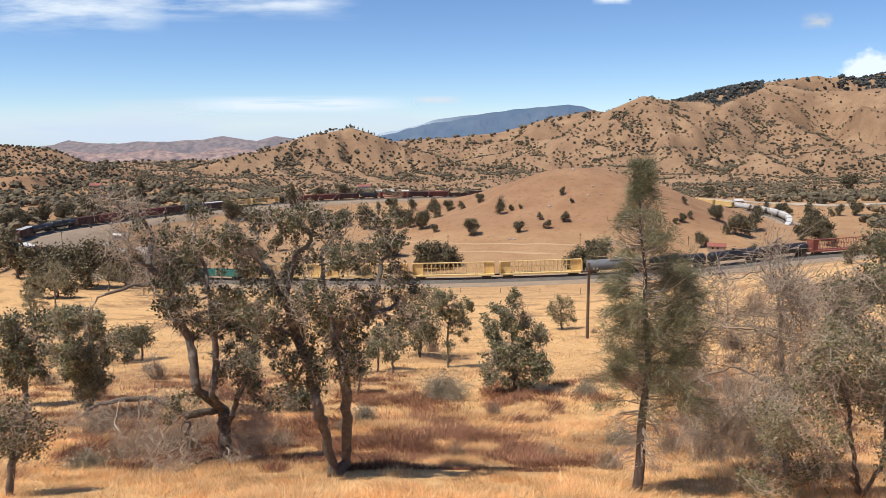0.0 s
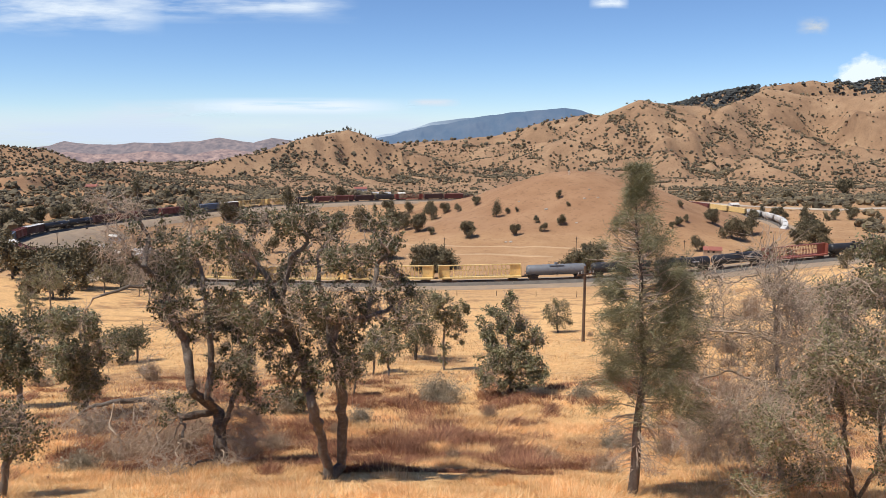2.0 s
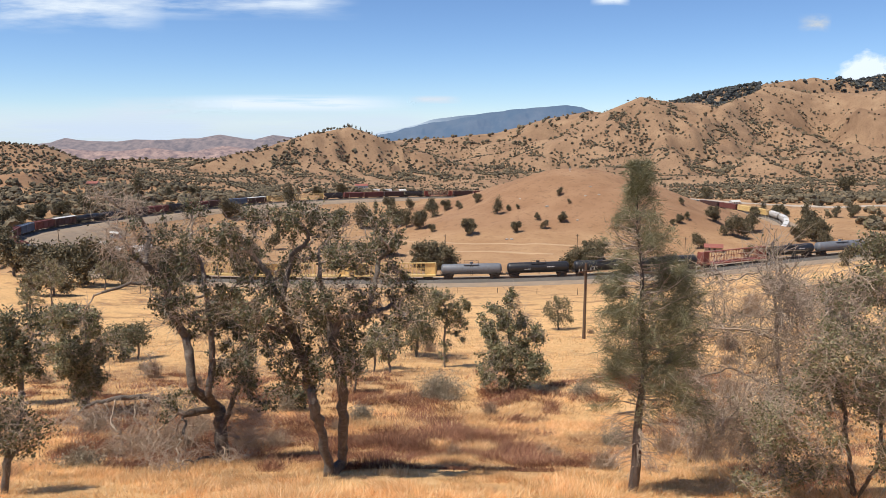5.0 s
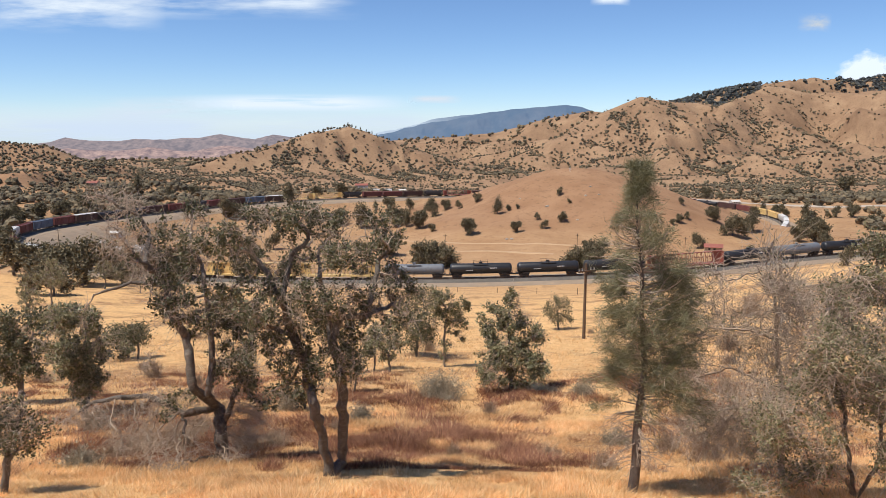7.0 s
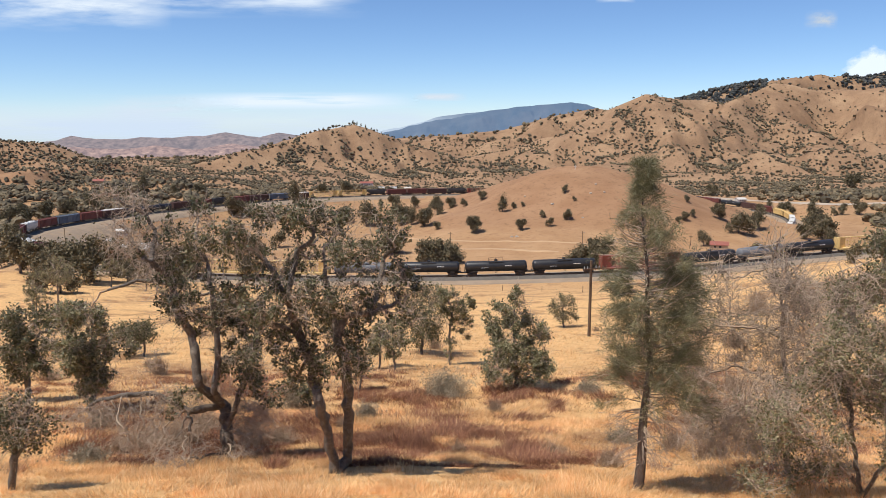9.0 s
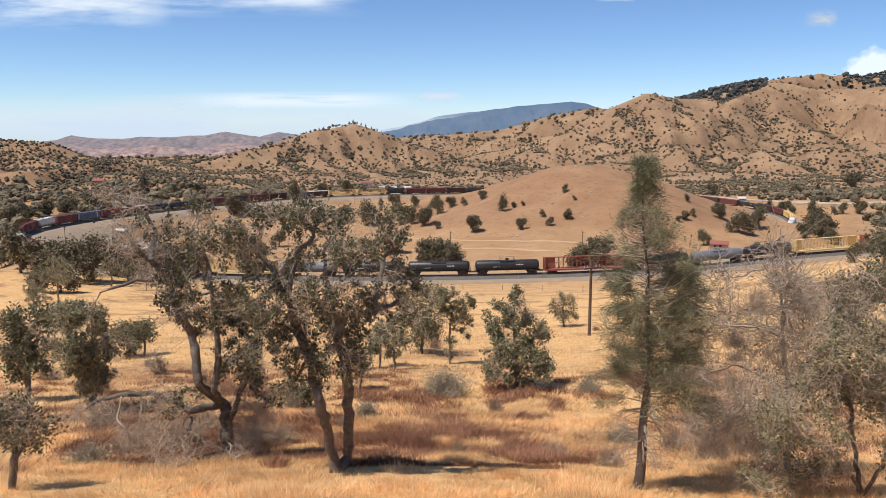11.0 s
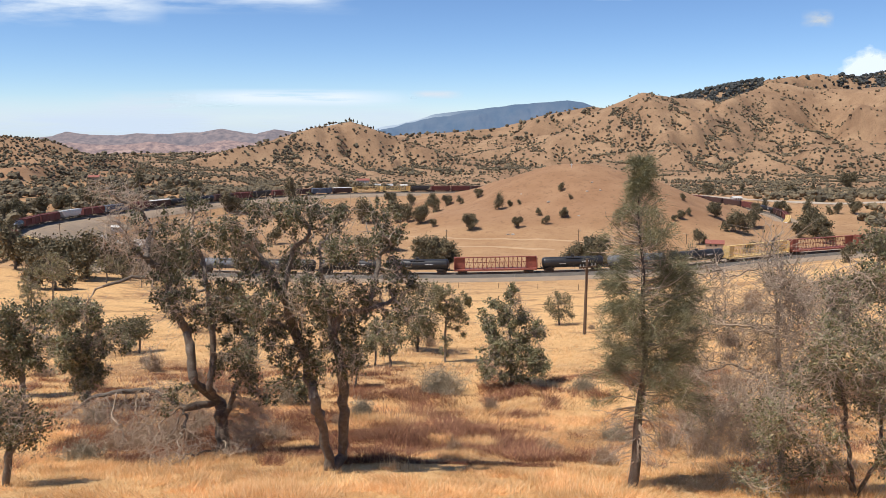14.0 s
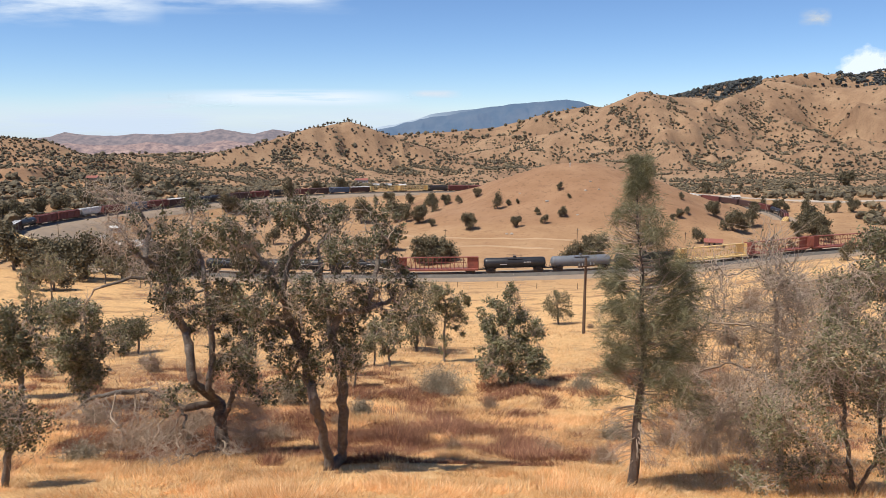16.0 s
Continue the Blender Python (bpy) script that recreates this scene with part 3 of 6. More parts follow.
def hopper_car(length, mat, label):
    car = new("covered_hopper")
    h = length / 2 - 0.7
    bm = bmesh.new()
    prism(bm, [(-1.35, 1.9), (1.35, 1.9), (1.58, 2.5), (1.6, 3.3), (1.5, 4.0), (1.0, 4.45), (-1.0, 4.45), (-1.5, 4.0), (-1.6, 3.3), (-1.58, 2.5)], -h + 1.3, h - 1.3)
    for s in (-1, 1):
        x0, x1 = s * (h - 1.3), s * (h - 0.2)
        top = [bm.verts.new((x, y, z)) for x, y, z in ((x0, -1.5, 4.1), (x0, 1.5, 4.1), (x1, 1.4, 4.1), (x1, -1.4, 4.1))]
        low = [bm.verts.new((x, y, z)) for x, y, z in ((x0, -1.45, 1.9), (x0, 1.45, 1.9), (x0 + s * 0.1, 1.4, 2.3), (x0 + s * 0.1, -1.4, 2.3))]
        for q in range(4):
            bm.faces.new((top[q], top[(q + 1) % 4], low[(q + 1) % 4], low[q]))
        bm.faces.new(top)
    for k in range(9):
        x = -h + 1.5 + k * (2 * h - 3) / 8
        for s in (-1, 1):
            bar(bm, (x, s * 1.6, 1.2), (x, s * 1.63, 3.9), 0.06)
    bmesh.ops.recalc_face_normals(bm, faces=bm.faces)
    part("body", bm, mat, car)
    for k in range(3):
        bm = bmesh.new()
        x = (k - 1) * (2 * h - 4) / 3
        w = (2 * h - 4) / 6
        a = [bm.verts.new((x + dx * w, dy * 1.3, 1.92)) for dx, dy in ((-1, -1), (1, -1), (1, 1), (-1, 1))]
        b = [bm.verts.new((x + dx * 0.35, dy * 0.5, 0.55)) for dx, dy in ((-1, -1), (1, -1), (1, 1), (-1, 1))]
        for q in range(4):
            bm.faces.new((a[q], a[(q + 1) % 4], b[(q + 1) % 4], b[q]))
        bm.faces.new(b[::-1])
        bmesh.ops.recalc_face_normals(bm, faces=bm.faces)
        part("hopper_chute", bm, mat, car)
    bm = bmesh.new()
    box(bm, -h + 1.0, h - 1.0, -0.35, 0.35, 4.45, 4.58)
    for s in (-1, 1):
        box(bm, -h + 0.3, h - 0.3, s * 1.2 - 0.25, s * 1.2 + 0.25, 4.42, 4.47)
    part("roof_hatches", bm, mat, car, "long trough hatches and running boards")
    bm = bmesh.new()
    for s in (-1, 1):
        box(bm, -h, h, s * 1.4 - 0.1, s * 1.4 + 0.1, 0.95, 1.3)
        x0, x1 = sorted((s * h, s * (h - 3)))
        box(bm, x0, x1, -0.35, 0.35, 0.75, 1.15)
        for y in (-1.3, 1.3):
            bar(bm, (s * (h - 0.15), y, 1.0), (s * (h - 0.15), y, 4.2), 0.06)
    part("underframe", bm, STEEL, car)
    add_trucks(car, h - 1.6)
    add_couplers(car, h, length)
    return tagged(car, label, "hopper car", "train cars")


def gondola_car(length, mat, label):
    car = new("gondola")
    h = length / 2 - 0.7
    bm = bmesh.new()
    for s in (-1, 1):
        box(bm, -h, h, s * 1.42 - 0.05, s * 1.42 + 0.05, 1.0, 2.7)
        box(bm, -h, h, s * 1.42 - 0.1, s * 1.42 + 0.1, 2.62, 2.76)
        box(bm, s * h - 0.06, s * h + 0.06, -1.42, 1.42, 1.0, 2.7)
        k = -h + 0.6
        while k < h:
            box(bm, k - 0.07, k + 0.07, s * 1.5 - 0.08, s * 1.5 + 0.08, 1.0, 2.62)
            k += 1.4
    box(bm, -h, h, -1.4, 1.4, 1.0, 1.1)
    part("body", bm, mat, car)
    bm = bmesh.new()
    box(bm, -h, h, -0.35, 0.35, 0.7, 1.0)
    part("underframe", bm, STEEL, car)
    add_trucks(car, h - 1.8)
    add_couplers(car, h, length)
    return tagged(car, label, "gondola car", "train cars")


KINDS = {
    "Y": (24.8, lambda n: centerbeam_car(n, P_YELLOW, "empty faded yellow centerbeam flatcar on the railway line")),
    "R": (24.9, lambda n: centerbeam_car(n, P_RED, "empty oxide red centerbeam flatcar on the railway line")),
    "T": (19.1, lambda n: tank_car(n, P_BLACK, "black tank car with white stencilled bars")),
    "L": (19.6, lambda n: tank_car(n, P_BLACK, "long black tank car with a top walkway")),
    "G": (18.7, lambda n: tank_car(n, P_GREY, "dusty grey tank car with a top walkway", False)),
    "b": (17.2, lambda n: box_car(n, P_MAROON, "oxide red boxcar with ribbed sides")),
    "n": (17.2, lambda n: box_car(n, P_BROWN, "dark brown boxcar with ribbed sides")),
    "y": (17.2, lambda n: box_car(n, P_YELLOW, "faded yellow boxcar with ribbed sides")),
    "u": (18.0, lambda n: box_car(n, P_BLUE, "faded blue boxcar with ribbed sides")),
    "w": (17.2, lambda n: box_car(n, P_BROWN, "dark brown boxcar with a white roof", P_WHITE)),
    "h": (17.0, lambda n: hopper_car(n, P_WHITE, "dusty white covered hopper with sloped chutes")),
    "k": (17.0, lambda n: hopper_car(n, P_DARK, "dark grey covered hopper with sloped chutes")),
    "t": (18.0, lambda n: gondola_car(n, P_TEAL, "teal gondola car with ribbed low sides")),
    "g": (17.0, lambda n: gondola_car(n, P_BROWN, "rust brown gondola car with ribbed low sides")),
}
SPEED, JOINT = 8.12, -27.9          # metres a second; where the last yellow car ends at the start
AHEAD = "YYYYtbwTbbhbubwTTnbkbnuwYYkbbnkRnbgnbkhbnnbTnbyyhhhhhhh"
BEHIND = "GTTLRTGTYRRTTR"


def train_order():
    cars, s = [], JOINT
    for k in BEHIND:
        n = KINDS[k][0]
        cars.append((k, s - n / 2))
        s -= n
    s = JOINT
    for k in AHEAD:
        n = KINDS[k][0]
        cars.append((k, s + n / 2))
        s += n
    return cars


def build_train():
    first, out = {}, []
    for k, s in train_order():
        if k in first:
            ob = copy_thing(first[k], Matrix.Identity(4))
        else:
            ob = first[k] = KINDS[k][1](KINDS[k][0])
        out.append((ob, s, KINDS[k][0]))
    return out


TRAIN = build_train()


def car_pose(s, length):
    a, b = Vector(on_track(s + length * 0.36)), Vector(on_track(s - length * 0.36))
    d = a - b
    mid = (a + b) / 2
    return Matrix.Translation(mid) @ Euler((0, -math.asin(d.z / d.length), math.atan2(d.y, d.x))).to_matrix().to_4x4()

# ---- trees ----
def grow(rng, stems, blobs, count, step, kill, droop=0.0, wander=0.25):
    """Limbs that reach out from the stems into the crown's lobes. Returns the nodes and the parent of each."""
    pts, par, floor = [], [], []
    for stem in stems:
        stem = np.array(stem, float)
        start = -1
        if pts:
            d = np.linalg.norm(np.array(pts) - stem[0], axis=1)
            start = int(d.argmin()) if d.min() < 0.5 else -1
        last = start
        full = 1.0 if start < 0 else 0.5
        seg = np.linalg.norm(np.diff(stem, axis=0), axis=1)
        for i, ln in enumerate(seg):
            m = max(2, int(ln / step))
            for k in range(0 if (i == 0 and start < 0) else 1, m + 1):
                if i and k == 0:
                    continue
                q = stem[i] + (stem[i + 1] - stem[i]) * k / m + rng.normal(0, 0.11 * step, 3) * (k not in (0, m))
                pts.append(q)
                par.append(last)
                floor.append(full * (1.0 - 0.75 * (i + k / m) / len(seg)))
                last = len(pts) - 1
    vol = np.array([b[3] * b[4] * b[5] for b in blobs]) ** 0.7
    pick = rng.choice(len(blobs), count, p=vol / vol.sum())
    v = rng.normal(size=(count, 3))
    v /= np.linalg.norm(v, axis=1)[:, None]
    rad = rng.uniform(0.12, 1.0, count) ** 0.45
    B = np.array(blobs, float)[pick]
    attr = B[:, :3] + v * rad[:, None] * B[:, 3:]
    attr = attr[attr[:, 2] > 0.15]
    P = np.array(pts)
    D = np.linalg.norm(attr[:, None] - P[None], axis=2)
    near, dist = D.argmin(1), D.min(1)
    alive = np.ones(len(attr), bool)
    P, par = list(P), list(par)
    for _ in range(90):
        if alive.sum() < 4 or len(P) > 9000:
            break
        ids = near[alive]
        A = attr[alive]
        arr = np.array(P)
        dirs = A - arr[ids]
        dirs /= np.linalg.norm(dirs, axis=1)[:, None] + 1e-9
        acc = np.zeros((len(P), 3))
        np.add.at(acc, ids, dirs)
        hot = np.unique(ids)
        g = acc[hot] / (np.linalg.norm(acc[hot], axis=1)[:, None] + 1e-9) + rng.normal(0, wander, (len(hot), 3))
        g[:, 2] -= droop
        g /= np.linalg.norm(g, axis=1)[:, None]
        fresh = arr[hot] + g * step
        base = len(P)
        P.extend(fresh)
        par.extend(int(h) for h in hot)
        nd = np.linalg.norm(attr[:, None] - fresh[None], axis=2)
        k = nd.argmin(1)
        dm = nd[np.arange(len(k)), k]
        better = dm < dist
        near = np.where(better, base + k, near)
        dist = np.where(better, dm, dist)
        alive &= dist > kill
    return np.array(P), np.array(par), np.array(floor)


def thickness(par, n, root, tip, power=2.3):
    kids = np.bincount(par[par >= 0], minlength=n)
    r = np.zeros(n)
    for i in range(n - 1, -1, -1):
        if kids[i] == 0:
            r[i] += tip ** power
        if par[i] >= 0:
            r[par[i]] += r[i]
    r = r ** (1 / power)
    k = (root - tip) / max(r.max() - tip, 1e-6)
    return tip + (r - tip) * k, kids


def tubes(A, B, ra, rb, sides):
    """Tapered tubes from A to B."""
    d = B - A
    d /= np.linalg.norm(d, axis=1)[:, None] + 1e-9
    up = np.where(np.abs(d[:, 2:3]) > 0.9, np.array([[1.0, 0, 0]]), np.array([[0, 0, 1.0]]))
    u = np.cross(d, up)
    u /= np.linalg.norm(u, axis=1)[:, None] + 1e-9
    w = np.cross(d, u)
    an = np.arange(sides) * 2 * math.pi / sides
    ring = u[:, None] * np.cos(an)[None, :, None] + w[:, None] * np.sin(an)[None, :, None]
    V = np.concatenate([A[:, None] + ring * ra[:, None, None], B[:, None] + ring * rb[:, None, None]], 1)
    n = len(A)
    i = np.arange(sides)
    f = np.stack([i, (i + 1) % sides, (i + 1) % sides + sides, i + sides], 1)
    return V.reshape(-1, 3), (np.arange(n)[:, None, None] * 2 * sides + f[None]).reshape(-1, 4)


def limb_skin(P, par, r, c, sides):
    """Thick limbs with rings shared from joint to joint."""
    d = np.zeros_like(P)
    d[c] = P[c] - P[par[c]]
    order = c[np.argsort(r[c])]
    main = np.full(len(P), -1)
    main[par[order]] = order
    has = main >= 0
    nd = d.copy()
    nd[has] += d[main[has]]
    lone = np.linalg.norm(nd, axis=1) < 1e-9
    nd[lone] = (0, 0, 1)
    nd /= np.linalg.norm(nd, axis=1)[:, None]
    an = np.arange(sides) * 2 * math.pi / sides

    def ring(centre, way, rad):
        u = np.cross(way, np.array([0.31, 0.93, 0.12]))
        u /= np.linalg.norm(u, axis=1)[:, None] + 1e-9
        w = np.cross(way, u)
        return centre[:, None] + (u[:, None] * np.cos(an)[None, :, None] + w[:, None] * np.sin(an)[None, :, None]) * rad[:, None, None]
    first = main[par[c]] == c
    dc = d[c] / (np.linalg.norm(d[c], axis=1)[:, None] + 1e-9)
    low = ring(P[par[c]], np.where(first[:, None], nd[par[c]], dc), np.where(first, r[par[c]], np.minimum(r[par[c]], r[c] * 1.3)))
    V = np.concatenate([low, ring(P[c], nd[c], r[c])], 1)
    i = np.arange(sides)
    f = np.stack([i, (i + 1) % sides, (i + 1) % sides + sides, i + sides], 1)
    return V.reshape(-1, 3), (np.arange(len(c))[:, None, None] * 2 * sides + f[None]).reshape(-1, 4)


def join(parts):
    V, F, o = [], [], 0
    for v, f in parts:
        V.append(v)
        F.append(f + o)
        o += len(v)
    return np.concatenate(V), np.concatenate(F)


def blades(rng, C, size, narrow=0.55, flat=0.0):
    """Leaves: one kite each, at the centres C, turned at random."""
    n = len(C)
    a = rng.normal(size=(n, 3))
    a[:, 2] *= 1 - flat
    a /= np.linalg.norm(a, axis=1)[:, None]
    b = np.cross(a, rng.normal(size=(n, 3)))
    b /= np.linalg.norm(b, axis=1)[:, None] + 1e-9
    s = (size * rng.uniform(0.6, 1.3, n))[:, None]
    bend = np.cross(a, b) * s * 0.12
    V = np.stack([C - a * s, C + b * s * narrow + bend, C + a * s, C - b * s * narrow + bend], 1).reshape(-1, 3)
    return V, np.arange(4 * n).reshape(n, 4)


def tree_mesh_parts(tree, rng, P, par, floor, root, tip, bark, leaf, leaf_size, leaf_n, leaf_spread, twig_n, twig_len, thin=0.03, leaf_if=None, narrow=0.55, twig_mat=None, droop=0.0, clump=1.0, gaps=-0.13):
    n = len(P)
    r, kids = thickness(par, n, root, tip)
    r[:len(floor)] = np.maximum(r[:len(floor)], 0.62 * root * floor)
    r *= 1 + 0.09 * np.clip(rng.normal(0, 1, n), -1.5, 1.5) * (r > 1.6 * thin)
    c = np.where(par >= 0)[0]
    A, B, ra, rb = P[par[c]], P[c], np.minimum(r[par[c]], r[c] * 1.35), r[c]
    thick = rb > thin
    mesh_object("trunk", *limb_skin(P, par, r, c[thick], 8), bark, tree, smooth=True)
    small = [tubes(A[~thick], B[~thick], ra[~thick], rb[~thick], 3)]
    end = np.where(rb < max(thin * 0.75, tip * 2.2))[0]
    E = P[c[end]]
    if twig_n:
        m = len(E) * twig_n
        S = np.repeat(E, twig_n, 0)
        d = rng.normal(size=(m, 3))
        d[:, 2] -= droop
        d /= np.linalg.norm(d, axis=1)[:, None]
        ln = twig_len * rng.uniform(0.4, 1.3, m)[:, None]
        M = S + d * ln * 0.5 + rng.normal(0, 0.05, (m, 3)) * ln
        small.append(tubes(S, M, np.full(m, tip * 0.8), np.full(m, tip * 0.6), 3))
        small.append(tubes(M, M + (d + rng.normal(0, 0.35, (m, 3))) * ln * 0.5, np.full(m, tip * 0.6), np.full(m, tip * 0.25), 3))
    tagged(mesh_object("twig_mass", *join(small), twig_mat or bark, tree, smooth=True), kind="stuff")
    if leaf_n:
        if leaf_if is not None:
            E = E[leaf_if(E)]
        E = E[(fbm(E[:, 0] + 0.7 * E[:, 2], E[:, 1] - 0.6 * E[:, 2], 0.55 * clump, 151, 2) + rng.normal(0, 0.1, len(E))) > gaps]
        C = np.repeat(E, leaf_n, 0) + rng.normal(0, 1, (len(E) * leaf_n, 3)) * (leaf_spread * np.repeat(rng.uniform(0.5, 1.2, len(E)), leaf_n))[:, None]
        mesh_object("crown", *blades(rng, C, leaf_size, narrow), leaf, tree)


def oak(seed, x, y, stems, blobs, label, look_="oak", root=0.2, count=700, step=0.16, lush=34, sink=0.1, spread=None, leafy=None, tangle=3):
    """A tree at x, y; stems and lobes in its own metres."""
    rng = np.random.default_rng(seed)
    tree = new({"dead": "dead_tree", "bare": "dead_brush"}.get(look_, "oak_tree"))
    tree.location = (x, y, ground_z(x, y) - sink)
    near = min(1.5, max(0.72, y / 20))
    keep = None if leafy is None else lambda E: (E[:, 0] > leafy[0]) & (E[:, 2] > leafy[1])
    P, par, floor = grow(rng, stems, blobs, count, step, step * 1.3, 0.03, 0.45 if look_ == "oak" else 0.5)
    if look_ == "oak":
        tree_mesh_parts(tree, rng, P, par, floor, root, 0.0075, BARK, OAK_LEAF, 0.048 * near, lush, spread or 0.15 * near, tangle, 0.2 + 0.07 * tangle, leaf_if=keep, twig_mat=DEAD, gaps=-0.05, clump=0.4 * near)
    elif look_ == "grey":
        tree_mesh_parts(tree, rng, P, par, floor, root, 0.008, BARK, GREY_LEAF, 0.046 * near, 38, 0.11, 3, 0.55, twig_mat=DEAD, gaps=-0.04, clump=0.4 * near)
    elif look_ == "bare":
        tree_mesh_parts(tree, rng, P, par, floor, root, 0.005, BRUSH, GREY_LEAF, 0.03, 0, 0.14, 5, 0.45, 0.02, twig_mat=BRUSH)
    else:
        tree_mesh_parts(tree, rng, P, par, floor, root, 0.009, DEAD, GREY_LEAF, 0.036 * near, 3, 0.14, 3, 0.95, twig_mat=DEAD)
    return tagged(tree, label, "tree", "trees on the slope")


def pine(seed, x, y, tall, label):
    """A thin grey pine: a bowed stem, uneven limbs all round it, loose tufts of needles, dead twigs low down."""
    rng = np.random.default_rng(seed)
    tree = new("pine_tree")
    tree.location = (x, y, ground_z(x, y) - 0.1)
    zs = np.linspace(0, tall, 60)
    k = zs / tall
    stem = np.stack([0.16 * np.sin(math.pi * np.minimum(k * 1.25, 1)) - 0.10 * k + 0.025 * np.sin(zs * 2.9), 0.05 * np.sin(zs * 1.3), zs], 1)
    r = 0.105 * (1 - k) ** 1.1 + 0.008
    P = np.arange(60) - 1
    mesh_object("trunk", *limb_skin(stem, P, r, np.arange(1, 60), 9), PINE_BARK, tree, smooth=True)
    A, B, RA, RB, tips, dirs = [], [], [], [], [], []
    turns = rng.permutation(310) * 2 * math.pi / 310
    for i in range(310):
        k = 0.10 + 0.89 * ((i * 0.618) % 1.0) ** 0.95
        z = tall * k
        bare = k < 0.26 or (k < 0.36 and rng.random() < 0.5)
        reach = np.interp(k, [0.1, 0.2, 0.3, 0.42, 0.55, 0.64, 0.7, 0.76, 0.83, 0.9, 0.96, 1.0], [0.5, 0.85, 1.05, 1.15, 1.15, 0.95, 0.9, 0.9, 0.62, 0.24, 0.26, 0.12]) * rng.uniform(0.5, 1.1)
        an = turns[i]
        if 0.25 < k < 0.66:
            reach *= 1 + 0.2 * math.cos(an)
        p = np.array([np.interp(z, zs, stem[:, 0]), np.interp(z, zs, stem[:, 1]), z])
        d = np.array([math.cos(an), math.sin(an), rng.uniform(-0.05, 0.5) + 0.7 * (k > 0.86) - 0.3 * bare])
        d /= np.linalg.norm(d)
        n = max(4, int(reach / 0.11))
        rr = 0.005 + 0.010 * reach
        for j in range(n):
            q = p + d * reach / n
            A.append(p), B.append(q), RA.append(rr * (1 - j / n) + 0.003), RB.append(rr * (1 - (j + 1) / n) + 0.003)
            d = d + rng.normal(0, 0.18, 3) + np.array([0, 0, 0.04 if not bare else -0.06])
            d /= np.linalg.norm(d)
            p = q
            for _ in range(2 if bare else 1):
                if j > n * 0.25 and rng.random() < 0.8:
                    e = d + rng.normal(0, 0.65, 3)
                    e /= np.linalg.norm(e)
                    ln = reach * rng.uniform(0.15, 0.34)
                    A.append(p), B.append(p + e * ln), RA.append(0.005), RB.append(0.003)
                    if not bare:
                        for g in (0.4, 0.7, 1.0):
                            tips.append(p + e * ln * g), dirs.append(e)
            if j > n * 0.4 and not bare:
                tips.append(p), dirs.append(d)
    tagged(mesh_object("twig_mass", *tubes(np.array(A), np.array(B), np.array(RA), np.array(RB), 4), DEAD, tree, smooth=True), kind="stuff")
    T, D = np.array(tips), np.array(dirs)
    full = (fbm(T[:, 0] + 0.6 * T[:, 2], T[:, 1] - 0.5 * T[:, 2], 0.5, 163, 2) + rng.normal(0, 0.12, len(T))) > np.interp(T[:, 2] / tall, [0.6, 0.8, 0.9, 1.0], [-0.3, -0.1, -0.05, -0.4])
    T, D = T[full], D[full]
    m = 18
    S = np.repeat(T, m, 0) + rng.normal(0, 0.06, (len(T) * m, 3))
    N = np.repeat(D, m, 0) * 0.8 + rng.normal(0, 0.55, (len(T) * m, 3))
    N /= np.linalg.norm(N, axis=1)[:, None]
    side = np.cross(N, rng.normal(size=N.shape))
    side /= np.linalg.norm(side, axis=1)[:, None]
    ln = rng.uniform(0.12, 0.24, len(N))[:, None]
    V = np.stack([S - side * 0.0045, S + side * 0.0045, S + N * ln + np.array([0, 0, -0.03])], 1).reshape(-1, 3)
    mesh_object("crown", V, np.arange(len(V)).reshape(-1, 3), PINE_LEAF, tree)
    return tagged(tree, label, "tree", "trees on the slope")


def shrub(seed, x, y, rx, rz, label, material, leaves=0):
    """A twiggy bush: stems fanning from the ground."""
    rng = np.random.default_rng(seed)
    bush = new("dry_shrub")
    bush.location = (x, y, ground_z(x, y) - 0.05)
    n = int(60 + 120 * rx)
    an, el = rng.uniform(0, 2 * math.pi, n), rng.uniform(0.1, 1.0, n) ** 0.7
    root = rng.normal(0, 0.25 * rx, (n, 3)) * np.array([1, 1, 0])
    tip = np.stack([np.cos(an) * (1 - el ** 1.5) * rx, np.sin(an) * (1 - el ** 1.5) * rx, (0.15 + 0.85 * el) * rz], 1) * rng.uniform(0.55, 1.1, n)[:, None] + root * 0.8
    mid = (root + tip) / 2 + rng.normal(0, 0.08 * rx, (n, 3))
    mid[:, 2] = np.abs(mid[:, 2])
    parts = [tubes(root, mid, np.full(n, 0.011), np.full(n, 0.008), 3), tubes(mid, tip, np.full(n, 0.008), np.full(n, 0.004), 3)]
    m = 3
    S = np.repeat(mid + (tip - mid) * rng.random((n, 1)), m, 0)
    E = S + rng.normal(0, 0.17 * rx + 0.05, S.shape) + np.array([0, 0, 0.06])
    E[:, 2] = np.maximum(E[:, 2], 0.02)
    parts.append(tubes(S, E, np.full(len(S), 0.005), np.full(len(S), 0.003), 3))
    tagged(mesh_object("stem_mass", *join(parts), material, bush), kind="stuff")
    if leaves:
        C = np.repeat(E, leaves, 0) + rng.normal(0, 0.06, (len(E) * leaves, 3))
        mesh_object("foliage", *blades(rng, C, 0.035, 0.5), SHRUB, bush)
    return tagged(bush, label, "shrub", "dry shrubs")


